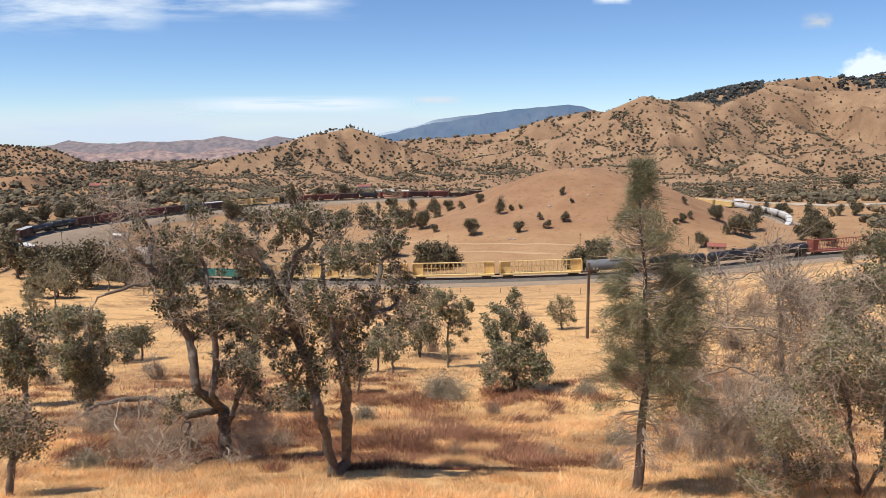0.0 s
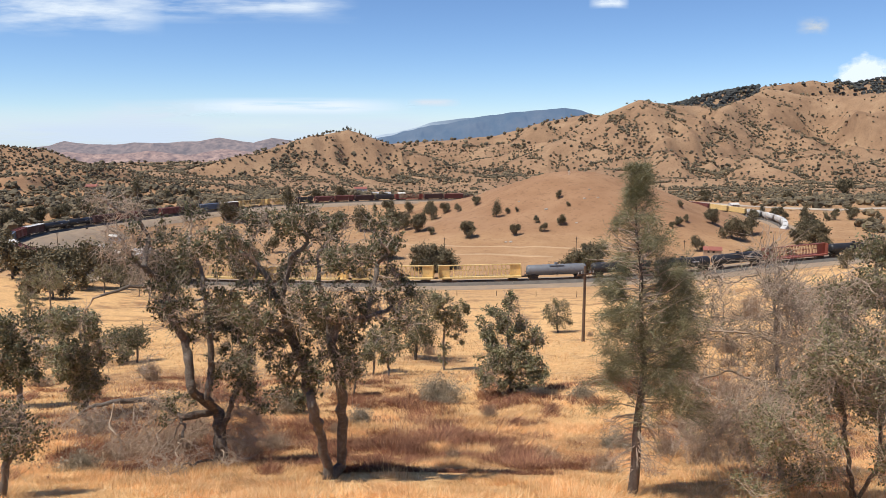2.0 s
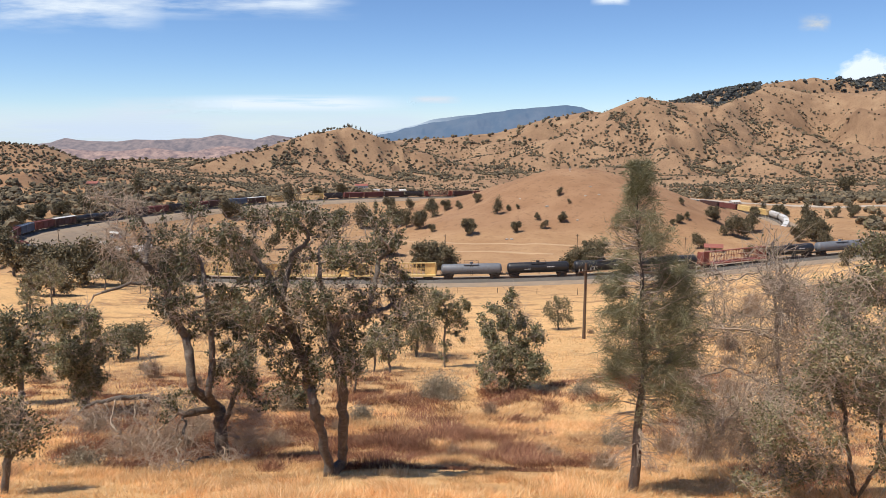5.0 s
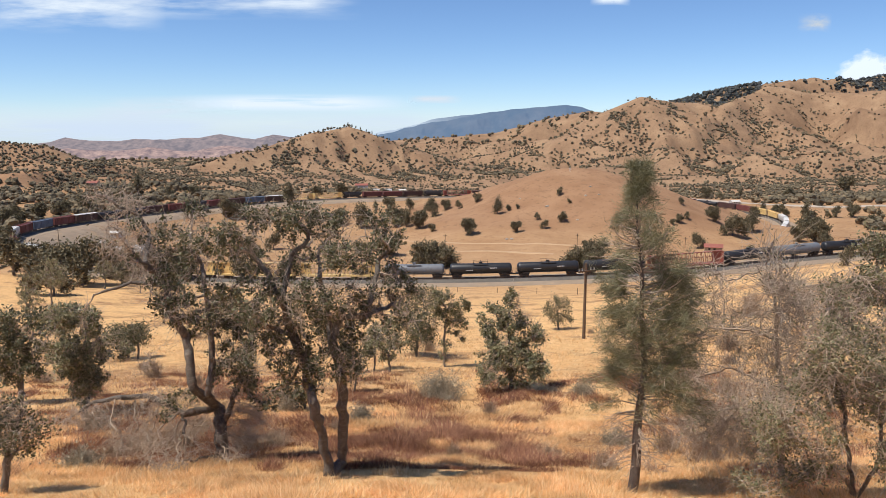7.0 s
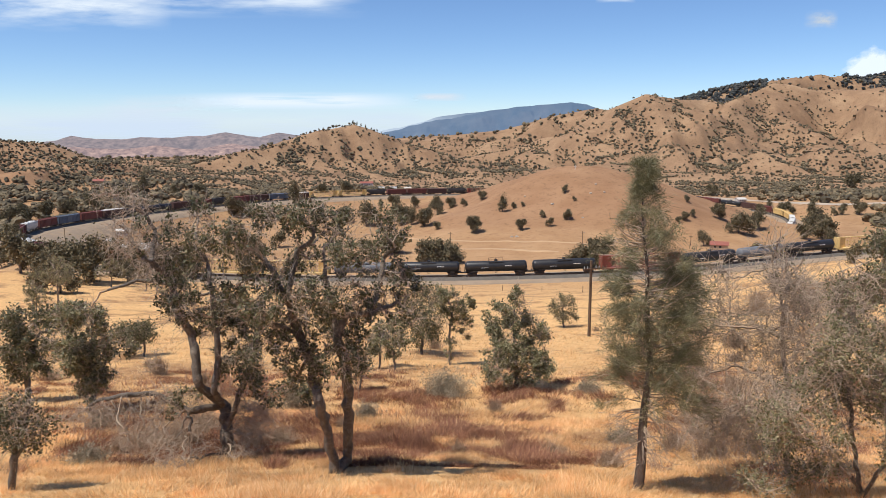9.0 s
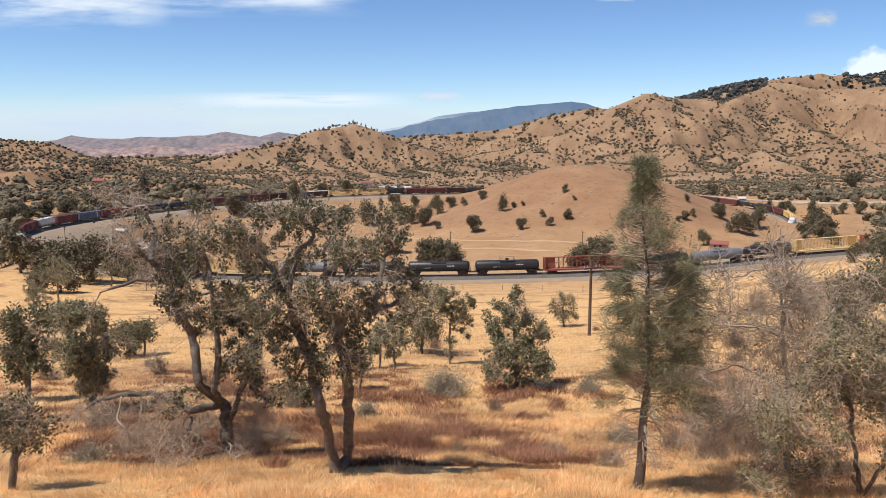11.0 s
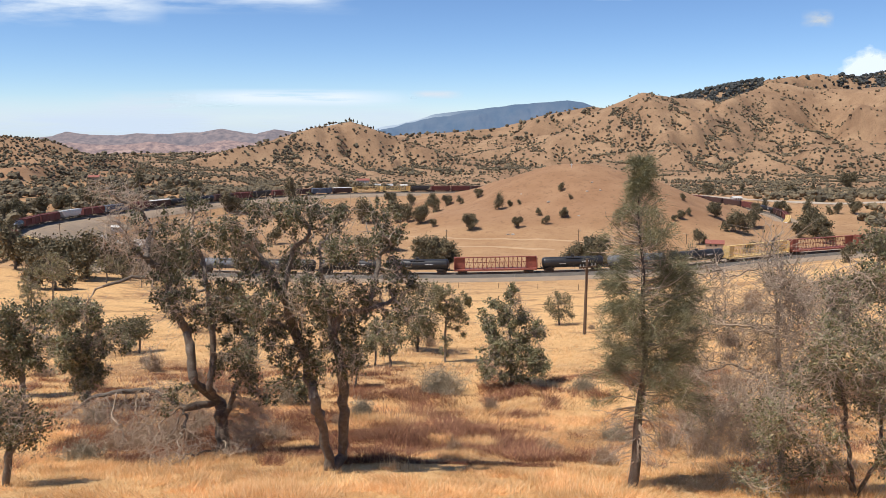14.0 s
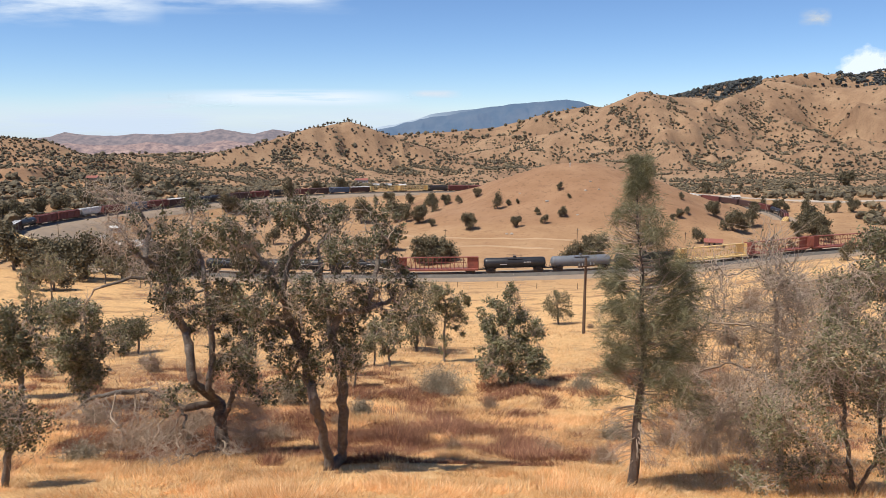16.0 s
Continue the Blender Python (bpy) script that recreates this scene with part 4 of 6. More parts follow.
oak(101, -2.47, 16.25, [[(-0.09, 0, 0.1), (-0.18, -0.17, 1.07), (-0.33, -0.45, 1.99), (-0.62, 0.13, 2.71), (-0.82, 0.16, 3.28), (-0.92, -0.07, 3.86), (-1.01, 0.08, 4.3)], [(0.17, 0.38, 0.13), (0.21, 0.23, 1.2), (0.24, 0.16, 1.99), (0.18, 0.15, 2.64), (0.07, -0.19, 3.28)], [(0.07, -0.19, 3.28), (-0.06, 0.21, 3.98), (-0.14, -0.36, 4.73), (-0.18, -0.07, 5.29)], [(0.07, -0.19, 3.28), (0.27, -0.1, 3.79), (0.82, -0.38, 3.89), (1.0, -0.02, 4.48), (1.06, 0.36, 4.98), (1.33, -0.07, 5.26)], [(-0.92, -0.07, 3.86), (-1.23, -0.27, 4.79), (-1.7, -0.02, 5.23), (-2.24, 0.19, 5.39)], [(-1.01, 0.08, 4.3), (-0.79, 0.04, 5.16), (-0.42, -0.0, 5.47)], [(-0.82, 0.16, 3.28), (-1.39, -0.31, 3.73), (-1.95, 0.11, 3.79)], [(-0.62, 0.13, 2.71), (-1.01, 0.11, 2.19), (-1.46, 0.3, 1.99)], [(0.82, -0.38, 3.89), (1.32, 0.33, 3.98), (1.68, 0.15, 3.79)]],
    [(-1.92, -0.9, 5.72, 0.5, 0.45, 0.31), (-2.57, -0.79, 5.43, 0.36, 0.32, 0.26), (-1.82, -0.6, 5.41, 0.48, 0.43, 0.29), (-1.49, 0.16, 6.0, 0.48, 0.43, 0.24), (-0.83, -0.43, 5.96, 0.5, 0.45, 0.29), (-0.23, 0.72, 5.78, 0.38, 0.34, 0.38), (-0.52, 0.13, 6.16, 0.43, 0.39, 0.14), (0.25, 0.2, 5.78, 0.38, 0.34, 0.34), (0.98, 0.41, 5.84, 0.36, 0.32, 0.34), (1.34, 0.19, 5.63, 0.31, 0.28, 0.36), (0.48, -0.78, 5.29, 0.48, 0.43, 0.34), (-0.01, 1.35, 5.14, 0.43, 0.39, 0.38), (-0.74, 0.8, 4.92, 0.48, 0.43, 0.31), (-1.48, 0.84, 4.79, 0.38, 0.34, 0.34), (-2.22, -0.41, 4.45, 0.48, 0.43, 0.22), (-1.25, -1.02, 4.17, 0.55, 0.5, 0.43), (-0.27, -0.83, 4.3, 0.55, 0.5, 0.5), (0.47, -0.58, 4.4, 0.38, 0.34, 0.38), (1.32, 0.49, 4.57, 0.48, 0.43, 0.36), (1.84, 0.5, 4.45, 0.17, 0.15, 0.19), (1.32, 0.8, 4.11, 0.38, 0.34, 0.31), (0.7, 1.18, 3.79, 0.43, 0.39, 0.41), (0.2, 0.29, 3.28, 0.6, 0.54, 0.55), (-0.54, 0.2, 3.54, 0.5, 0.45, 0.55), (-1.05, -0.2, 3.0, 0.48, 0.43, 0.48), (-0.31, -0.19, 2.77, 0.55, 0.5, 0.38), (0.44, -0.64, 2.84, 0.38, 0.34, 0.38), (-1.4, 0.28, 3.54, 0.43, 0.39, 0.41), (-1.88, 0.17, 3.79, 0.38, 0.34, 0.26), (-0.88, -0.22, 2.51, 0.34, 0.3, 0.26), (1.71, -0.45, 3.79, 0.26, 0.24, 0.26)],
    'gnarled dark green oak with two stems in dry grass', 'oak', 0.155, 3600, 0.15, 40, spread=0.075)
oak(102, -5.87, 19.21, [[(-0.0, 0, 0.1), (-0.04, 0.14, 0.84), (-0.16, 0.48, 1.47), (-0.34, 0.21, 1.8)], [(-0.34, 0.21, 1.8), (-0.58, -0.24, 2.32), (-0.65, -0.13, 2.94), (-0.83, 0.19, 3.54), (-1.09, -0.01, 4.22), (-1.3, 0.26, 4.89), (-1.54, -0.43, 5.62), (-1.73, 0.46, 6.27), (-1.94, 0.41, 6.7)], [(-0.16, 0.48, 1.47), (-0.18, -0.32, 2.17), (-0.09, -0.07, 2.94), (-0.1, -0.13, 3.84), (-0.18, -0.08, 4.74), (-0.34, 0.22, 5.47), (-0.55, -0.11, 6.06)], [(-0.16, 0.48, 1.47), (-0.87, -0.2, 1.58), (-1.45, 0.17, 1.71), (-2.03, 0.31, 1.89), (-2.69, -0.09, 1.98), (-3.38, 0.08, 1.77), (-4.07, -0.31, 1.39)], [(-0.04, 0.14, 0.84), (0.37, 0.24, 2.02), (0.7, 0.53, 2.86), (0.92, 0.15, 3.54)], [(-1.3, 0.26, 4.89), (-2.12, 0.0, 5.03), (-2.86, -0.44, 4.81), (-3.33, -0.05, 4.29)]],
    [(-0.55, -1.21, 4.74, 0.59, 0.53, 0.59), (-1.02, 0.53, 4.11, 0.54, 0.48, 0.48), (-0.13, 1.15, 3.84, 0.65, 0.59, 0.59), (0.56, 0.91, 3.69, 0.54, 0.48, 0.59), (0.23, 0.15, 2.94, 0.57, 0.51, 0.54), (-0.66, 0.35, 5.4, 0.51, 0.46, 0.51), (0.82, -0.37, 2.86, 0.4, 0.36, 0.59), (-1.2, 0.19, 5.47, 0.48, 0.43, 0.57), (0.64, 0.19, 2.17, 0.48, 0.43, 0.54), (0.16, 0.04, 4.44, 0.42, 0.38, 0.42), (-1.63, -1.61, 6.42, 0.57, 0.51, 0.62), (-2.2, 0.2, 7.09, 0.62, 0.56, 0.23), (-1.9, 0.31, 5.77, 0.62, 0.56, 0.54), (-2.46, -0.44, 7.29, 0.51, 0.46, 0.17), (-1.27, 0.29, 6.13, 0.51, 0.46, 0.62), (-0.59, 0.52, 6.7, 0.42, 0.38, 0.42), (-0.9, -1.31, 0.89, 0.79, 0.71, 0.59), (0.59, 0.57, 1.0, 0.65, 0.59, 0.65), (1.21, -0.31, 1.63, 0.4, 0.36, 0.54), (-2.09, -0.72, 1.05, 0.65, 0.59, 0.45), (-3.12, 0.08, 1.24, 0.65, 0.59, 0.4), (0.2, -0.51, 0.45, 0.85, 0.76, 0.34), (-1.29, -0.32, 1.92, 0.79, 0.71, 0.4), (-3.53, -0.66, 1.63, 0.57, 0.51, 0.23)],
    'half-bare grey-green oak with a sagging bare limb', 'oak', 0.19, 2300, 0.15, 34, spread=0.09, leafy=(-1.45, 1.75), tangle=4)
oak(103, -13.84, 28.23, [[(-0.0, 0, 0.1), (0.12, 0.24, 1.13), (0.06, -0.28, 2.03), (0.23, 0.14, 3.14), (0.4, -0.26, 4.03)], [(0.12, 0.24, 1.13), (0.7, 0.24, 2.25), (0.98, -0.34, 3.14)], [(0.06, -0.28, 2.03), (-0.45, -0.16, 2.7), (-0.66, -0.13, 3.37)]],
    [(0.32, -1.47, 4.36, 0.87, 0.79, 0.5), (-0.2, 0.6, 3.76, 0.83, 0.75, 0.58), (0.95, -1.09, 4.2, 0.5, 0.45, 0.5), (-0.02, -0.92, 2.7, 0.87, 0.79, 0.75), (0.86, -0.4, 2.97, 0.67, 0.6, 0.67), (-0.5, 0.52, 2.03, 0.67, 0.6, 0.67), (0.45, -0.57, 1.76, 0.75, 0.67, 0.58), (1.24, 1.39, 2.25, 0.37, 0.34, 0.29), (-0.78, -0.02, 3.1, 0.54, 0.49, 0.54), (0.07, -0.2, 1.01, 0.46, 0.41, 0.46)],
    'bushy grey-green oak standing in dry grass', 'grey', 0.1, 1000, 0.17, 22)
oak(104, -18.19, 31.61, [[(0.0, 0, 0.1), (-0.02, 0.12, 1.22), (-0.3, 0.12, 2.22), (-0.37, -0.14, 3.47)], [(-0.02, 0.12, 1.22), (0.36, -0.0, 2.22), (0.8, 0.0, 3.22)]],
    [(-0.23, 0.04, 3.71, 0.75, 0.67, 0.56), (0.64, 1.53, 3.52, 0.84, 0.75, 0.61), (1.27, -0.2, 2.52, 0.51, 0.46, 0.65), (-0.27, -0.2, 2.47, 0.7, 0.63, 0.7), (0.69, -0.32, 1.85, 0.75, 0.67, 0.51), (1.42, 0.73, 3.47, 0.47, 0.42, 0.42), (0.28, -0.29, 2.72, 0.65, 0.59, 0.56), (-0.55, -0.06, 1.6, 0.47, 0.42, 0.61)],
    'dark olive oak with a leaning stem', 'oak', 0.12, 1000, 0.17, 30, spread=0.16)
oak(105, -8.65, 14.16, [[(0.0, 0, 0.1), (0.1, -0.01, 0.74), (0.2, 0.27, 1.32), (0.28, 0.44, 1.67)], [(0.1, -0.01, 0.74), (0.5, -0.01, 1.15)]],
    [(0.25, -0.07, 1.44, 0.46, 0.41, 0.35), (0.64, 0.32, 1.3, 0.27, 0.24, 0.23), (0.16, 0.02, 1.88, 0.38, 0.34, 0.25), (0.23, 0.24, 0.88, 0.31, 0.28, 0.21), (-0.31, 0.48, 1.32, 0.42, 0.38, 0.42)],
    'low dark olive oak beside dry brush', 'oak', 0.07, 900, 0.13, 36)
oak(106, 3.16, 33.91, [[(0.0, 0, 0.1), (-0.07, 0.19, 1.51), (-0.17, 0.07, 3.11), (-0.11, 0.11, 4.43)], [(-0.07, 0.19, 1.51), (0.74, -0.04, 2.58)], [(-0.07, 0.19, 1.51), (-0.81, 0.21, 2.31)]],
    [(-0.14, -0.91, 4.64, 0.5, 0.45, 0.6), (-0.74, 0.68, 3.32, 0.85, 0.76, 0.75), (0.6, -0.17, 3.06, 0.85, 0.76, 0.85), (-0.16, -0.11, 1.99, 1.25, 1.12, 1.0), (-0.98, -0.64, 1.29, 0.7, 0.63, 0.65), (0.94, -0.98, 1.51, 0.65, 0.58, 0.9), (-0.14, -0.28, 0.75, 0.9, 0.81, 0.4), (1.26, 0.42, 2.45, 0.4, 0.36, 0.35), (-1.07, 0.17, 2.84, 0.45, 0.4, 0.45)],
    'young green oak alone in dry grass', 'grey', 0.1, 1000, 0.18, 24)
oak(107, 12.17, 78.62, [[(-0.01, 0, 0), (-0.04, 0.19, 1.88)]],
    [(-0.06, -0.56, 2.79, 1.51, 1.35, 1.27), (0.08, -0.87, 1.57, 1.27, 1.15, 0.75), (-0.82, 0.49, 2.18, 0.81, 0.73, 0.81)],
    'small round olive oak on the slope', 'oak', 0.10, 260, 0.25)
oak(108, -1.84, 51.25, [[(0.0, 0, 0.1), (0.05, 0.64, 1.39), (0.33, 0.01, 3.0)]],
    [(-0.72, 1.61, 3.0, 1.28, 1.15, 1.43), (0.91, -0.95, 3.0, 1.13, 1.02, 1.59), (0.05, 0.54, 1.39, 1.36, 1.22, 0.83), (0.33, 0.87, 4.19, 0.98, 0.88, 0.83)],
    'leafy grey-green oak on the slope', 'oak', 0.11, 600, 0.22, 34)
oak(109, 0.11, 46.07, [[(0.0, 0, 0.1), (-0.04, 0.18, 1.92), (0.17, 0.25, 3.72)]],
    [(0.1, 0.0, 3.9, 0.88, 0.79, 1.09), (-0.38, -0.76, 4.79, 0.75, 0.67, 0.61), (0.87, 0.45, 2.71, 0.68, 0.61, 1.02), (0.1, 0.23, 1.2, 0.54, 0.49, 0.75), (1.15, -0.14, 4.08, 0.47, 0.43, 0.68)],
    'thin half-bare oak on the slope', 'grey', 0.07, 420, 0.2, 30)
oak(110, -3.00, 41.71, [[(0.0, 0, 0), (-0.05, 0.02, 1.09)]],
    [(-0.14, 0.06, 1.49, 0.74, 0.66, 0.86), (0.34, -0.18, 2.08, 0.49, 0.44, 0.55)],
    'small dusty oak on the slope', 'grey', 0.07, 200, 0.20)
oak(111, 8.31, 17.68, [[(0.0, 0, 0.1), (-0.14, -0.07, 1.3), (-0.24, -0.18, 2.3), (-0.38, 0.03, 3.56), (-0.53, -0.15, 4.53), (-0.95, 0.03, 5.34)], [(-0.38, 0.03, 3.56), (-0.1, 0.54, 4.53), (-0.39, 0.1, 5.61)], [(-0.24, -0.18, 2.3), (-1.33, 0.17, 2.79), (-2.34, -0.17, 2.65)], [(-0.14, -0.07, 1.3), (-1.41, -0.2, 1.94), (-2.55, 0.17, 1.44)], [(-0.38, 0.03, 3.56), (-1.12, -0.21, 3.84), (-2.07, -0.21, 3.91)], [(-0.24, -0.18, 2.3), (0.42, 0.09, 3.01), (0.91, -0.1, 3.56)], [(-0.53, -0.15, 4.53), (-0.69, 0.14, 5.34), (-0.67, -0.2, 6.01)]],
    [(-0.97, 0.53, 3.54, 0.7, 0.63, 0.68), (-1.31, -1.35, 2.44, 0.7, 0.63, 0.55), (-2.02, -0.54, 1.84, 0.6, 0.54, 0.39), (-0.34, -0.81, 4.12, 0.6, 0.54, 0.7), (0.03, 0.11, 2.79, 0.73, 0.66, 0.73), (-0.72, -0.9, 5.04, 0.44, 0.4, 0.47), (-2.01, 0.6, 4.12, 0.47, 0.42, 0.6), (-0.83, -0.6, 1.3, 0.73, 0.66, 0.6), (0.16, 0.58, 4.66, 0.52, 0.47, 0.52), (0.73, -0.03, 4.12, 0.6, 0.54, 0.6), (-1.86, 0.62, 4.94, 0.34, 0.3, 0.34), (-2.14, 0.68, 2.86, 0.52, 0.47, 0.39), (-0.91, -0.35, 5.74, 0.23, 0.21, 0.34), (-1.91, 0.09, 1.08, 0.65, 0.59, 0.34)],
    'leafless grey tree with tangled twigs', 'dead', 0.085, 1500, 0.15, 0)
oak(112, 8.18, 14.19, [[(0.0, 0, 0.1), (-0.42, -0.29, 0.73), (-0.92, 0.21, 1.2), (-1.45, -0.13, 1.55)], [(0.0, 0, 0.1), (-0.27, 0.05, 1.26), (-0.56, -0.21, 2.41), (-0.74, 0.49, 3.32)], [(0.0, 0, 0.1), (0.27, -0.21, 1.14), (0.3, 0.04, 2.3), (0.04, -0.07, 3.43)], [(-0.74, 0.49, 3.32), (-0.54, 0.48, 4.2)], [(-0.42, -0.29, 0.73), (-1.1, 0.07, 0.55), (-1.87, -0.22, 0.41)]],
    [(-1.63, -0.18, 1.84, 0.65, 0.58, 0.46), (-0.95, -0.38, 1.55, 0.46, 0.41, 0.46), (-0.86, -0.42, 3.18, 0.54, 0.49, 0.56), (-0.25, -0.05, 3.63, 0.56, 0.51, 0.56), (0.09, -0.64, 2.5, 0.48, 0.43, 0.67), (-0.39, 0.33, 2.41, 0.42, 0.38, 0.42), (0.34, -0.81, 1.32, 0.48, 0.43, 0.59), (-1.15, 0.04, 2.39, 0.46, 0.41, 0.42), (-0.63, 0.35, 4.29, 0.48, 0.43, 0.36), (-0.1, 0.23, 4.53, 0.42, 0.38, 0.36), (-1.34, 0.82, 0.88, 0.54, 0.49, 0.25), (-2.15, 0.11, 0.49, 0.38, 0.34, 0.17), (-0.66, 0.48, 0.65, 0.46, 0.41, 0.25), (0.52, -0.25, 3.43, 0.42, 0.38, 0.63), (0.65, 0.85, 2.07, 0.42, 0.38, 0.63)],
    'dusty grey-green oak with bare outer twigs', 'grey', 0.06, 2300, 0.14, 0)
oak(113, 16.14, 25.14, [[(-0.01, 0, 0), (-0.44, -0.13, 2.62), (-1.25, 0.06, 5.18)]],
    [(-1.69, -0.11, 6.8, 0.7, 0.63, 0.7), (-1.46, 0.35, 5.37, 0.83, 0.75, 0.83), (-0.42, -0.15, 4.4, 0.93, 0.83, 1.11)],
    "dusty green oak at the slope's edge", 'oak', 0.14, 480, 0.16)
oak(114, 30.75, 81.55, [[(-0.01, 0, 0), (-0.13, -0.0, 2.25)]],
    [(-0.2, 0.5, 3.51, 1.68, 1.51, 2.04), (-1.39, 0.19, 2.88, 1.2, 1.08, 1.2)],
    'bare grey-brown thicket tree on the slope', 'dead', 0.09, 220, 0.30)
oak(115, 28.36, 85.52, [[(-0.01, 0, 0), (-0.12, -0.09, 2.35)]],
    [(-0.17, 0.93, 3.34, 1.51, 1.36, 1.89), (1.01, 0.87, 3.01, 1.26, 1.13, 1.26)],
    'bare grey-brown thicket tree beside another', 'dead', 0.09, 200, 0.30)
oak(116, -19.95, 48.45, [[(0.01, 0, 0), (-0.01, 0.15, 1.1)]],
    [(-0.08, 0.29, 1.78, 0.93, 0.83, 0.86), (-0.76, 0.22, 1.48, 0.5, 0.45, 0.5)],
    'small dark oak in dry grass', 'oak', 0.07, 220, 0.20)
oak(117, -5.58, 29.59, [[(0.0, 0, 0), (-0.1, 0.0, 0.67)]],
    [(-0.44, -0.3, 0.79, 0.61, 0.55, 0.44), (-1.12, 0.13, 0.67, 0.44, 0.39, 0.35)],
    'low green oak bush under the trees', 'oak', 0.05, 220, 0.16)
oak(118, -4.02, 33.48, [[(0.0, 0, 0), (0.07, 0.05, 0.93)]],
    [(0.08, 0.24, 1.46, 0.49, 0.44, 0.64)],
    'thin young oak behind a larger one', 'oak', 0.05, 150, 0.18)
oak(120, -49.87, 89.95, [[(0.02, 0, 0), (0.19, 0.12, 2.26)]],
    [(0.08, -0.03, 2.61, 1.19, 1.07, 1.99)],
    'slim grey oak on the slope', 'grey', 0.07, 160, 0.25)
oak(121, -7.48, 21.10, [[(0.01, 0, 0), (-0.04, -0.06, 0.81)]],
    [(-0.11, 0.6, 1.16, 0.93, 0.84, 0.59), (1.63, -0.2, 1.5, 0.78, 0.7, 0.85), (-1.27, -0.1, 0.9, 0.7, 0.63, 0.44), (0.93, -0.54, 2.27, 0.78, 0.7, 0.62), (2.21, -0.05, 1.76, 0.47, 0.42, 0.78)],
    'tangled leafless brush under the half-bare oak', 'bare', 0.03, 240, 0.16)
oak(122, -34.58, 94.34, [[(0.02, 0, 0), (0.14, 0.18, 2.59)]],
    [(0.23, 0.38, 4.04, 2.08, 1.88, 2.43), (-1.28, 0.85, 2.59, 1.39, 1.25, 1.39)],
    'half-bare grey oak on the slope', 'grey', 0.08, 240, 0.25)
oak(123, 8.42, 21.31, [[(-0.01, 0, 0), (0.04, -0.04, 0.87)]],
    [(-0.07, 0.56, 1.22, 0.94, 0.85, 0.63), (-1.05, -0.17, 1.05, 0.71, 0.64, 0.55), (0.63, 0.54, 0.7, 0.78, 0.71, 0.63)],
    'tangled leafless brush beside the pine', 'bare', 0.03, 420, 0.14)
oak(124, 30.70, 57.96, [[(-0.02, 0, 0), (-0.25, -0.2, 2.09)]],
    [(-0.36, -0.75, 3.44, 1.71, 1.54, 1.92), (-1.97, 0.48, 2.77, 1.07, 0.96, 1.28), (1.0, -0.61, 3.89, 1.28, 1.15, 1.71)],
    'leafless brown thicket tree on the slope', 'dead', 0.07, 420, 0.22)
oak(125, -20.90, 49.21, [[(0.0, 0, 0.1), (-0.0, -0.55, 1.23)]],
    [(0.04, -1.36, 1.81, 1.16, 1.04, 0.72), (-0.75, -0.1, 1.73, 0.72, 0.65, 0.65), (0.8, -0.21, 2.11, 0.51, 0.46, 0.51)],
    'low rounded dusty oak bush in dry grass', 'oak', 0.07, 420, 0.2, 30)
oak(126, -4.05, 43.36, [[(0.0, 0, 0.1), (0.08, 0.01, 1.34), (0.3, 0.03, 2.36)]],
    [(0.23, 1.16, 2.02, 0.83, 0.75, 0.83), (0.96, 0.44, 2.53, 0.64, 0.57, 0.7), (-0.38, -0.68, 1.51, 0.51, 0.46, 0.51)],
    'thin grey oak with bare twigs on the slope', 'grey', 0.06, 380, 0.2, 30)
oak(127, -53.81, 102.95, [[(0.0, 0, 0.1), (0.22, -0.35, 1.88), (0.39, -0.4, 4.85)]],
    [(0.41, 0.37, 5.16, 1.82, 1.64, 1.67), (-0.98, -0.39, 4.22, 1.36, 1.23, 1.36), (1.59, -1.37, 4.38, 1.21, 1.09, 1.36), (0.11, 1.29, 3.27, 1.67, 1.5, 1.21)],
    'grey oak with a bare lower trunk on the slope', 'grey', 0.12, 420, 0.3, 0)
oak(128, -51.31, 91.83, [[(0.0, 0, 0.1), (0.19, 0.08, 1.52), (0.47, -0.35, 3.86)]],
    [(0.49, -0.65, 4.15, 1.08, 0.97, 2.03), (-0.22, 0.45, 2.38, 1.08, 0.97, 1.49), (1.04, 1.22, 2.52, 0.95, 0.85, 1.35)],
    'slim dusty oak with bare twigs on the slope', 'grey', 0.12, 420, 0.3, 0)
oak(129, -59.50, 132.21, [[(0.0, 0, 0.1), (0.19, 0.01, 1.41), (0.04, -0.38, 3.44)]],
    [(0.07, -0.27, 3.84, 2.14, 1.93, 1.75), (-1.4, -0.2, 2.74, 1.56, 1.4, 1.36), (1.57, 0.48, 2.74, 1.36, 1.23, 1.36)],
    'low dusty oak below the line', 'grey', 0.12, 420, 0.3, 0)
oak(131, -51.14, 126.66, [[(0.0, 0, 0.1), (0.16, -0.02, 1.12), (-0.03, 0.27, 2.63)]],
    [(-0.01, -0.49, 3.02, 1.68, 1.51, 2.24), (-1.4, -0.34, 2.05, 1.31, 1.18, 1.49), (1.47, 1.58, 2.24, 1.31, 1.18, 1.68)],
    'bare grey oak below the line', 'dead', 0.12, 420, 0.3, 0)
oak(132, -15.53, 39.86, [[(0.0, 0, 0.1), (0.05, 0.06, 0.41), (-0.08, 0.05, 0.86)]],
    [(-0.07, -1.33, 0.99, 0.29, 0.26, 0.47), (-0.23, -0.13, 1.37, 0.23, 0.21, 0.29)],
    'small bare sapling in dry grass', 'dead', 0.04, 420, 0.18, 0)
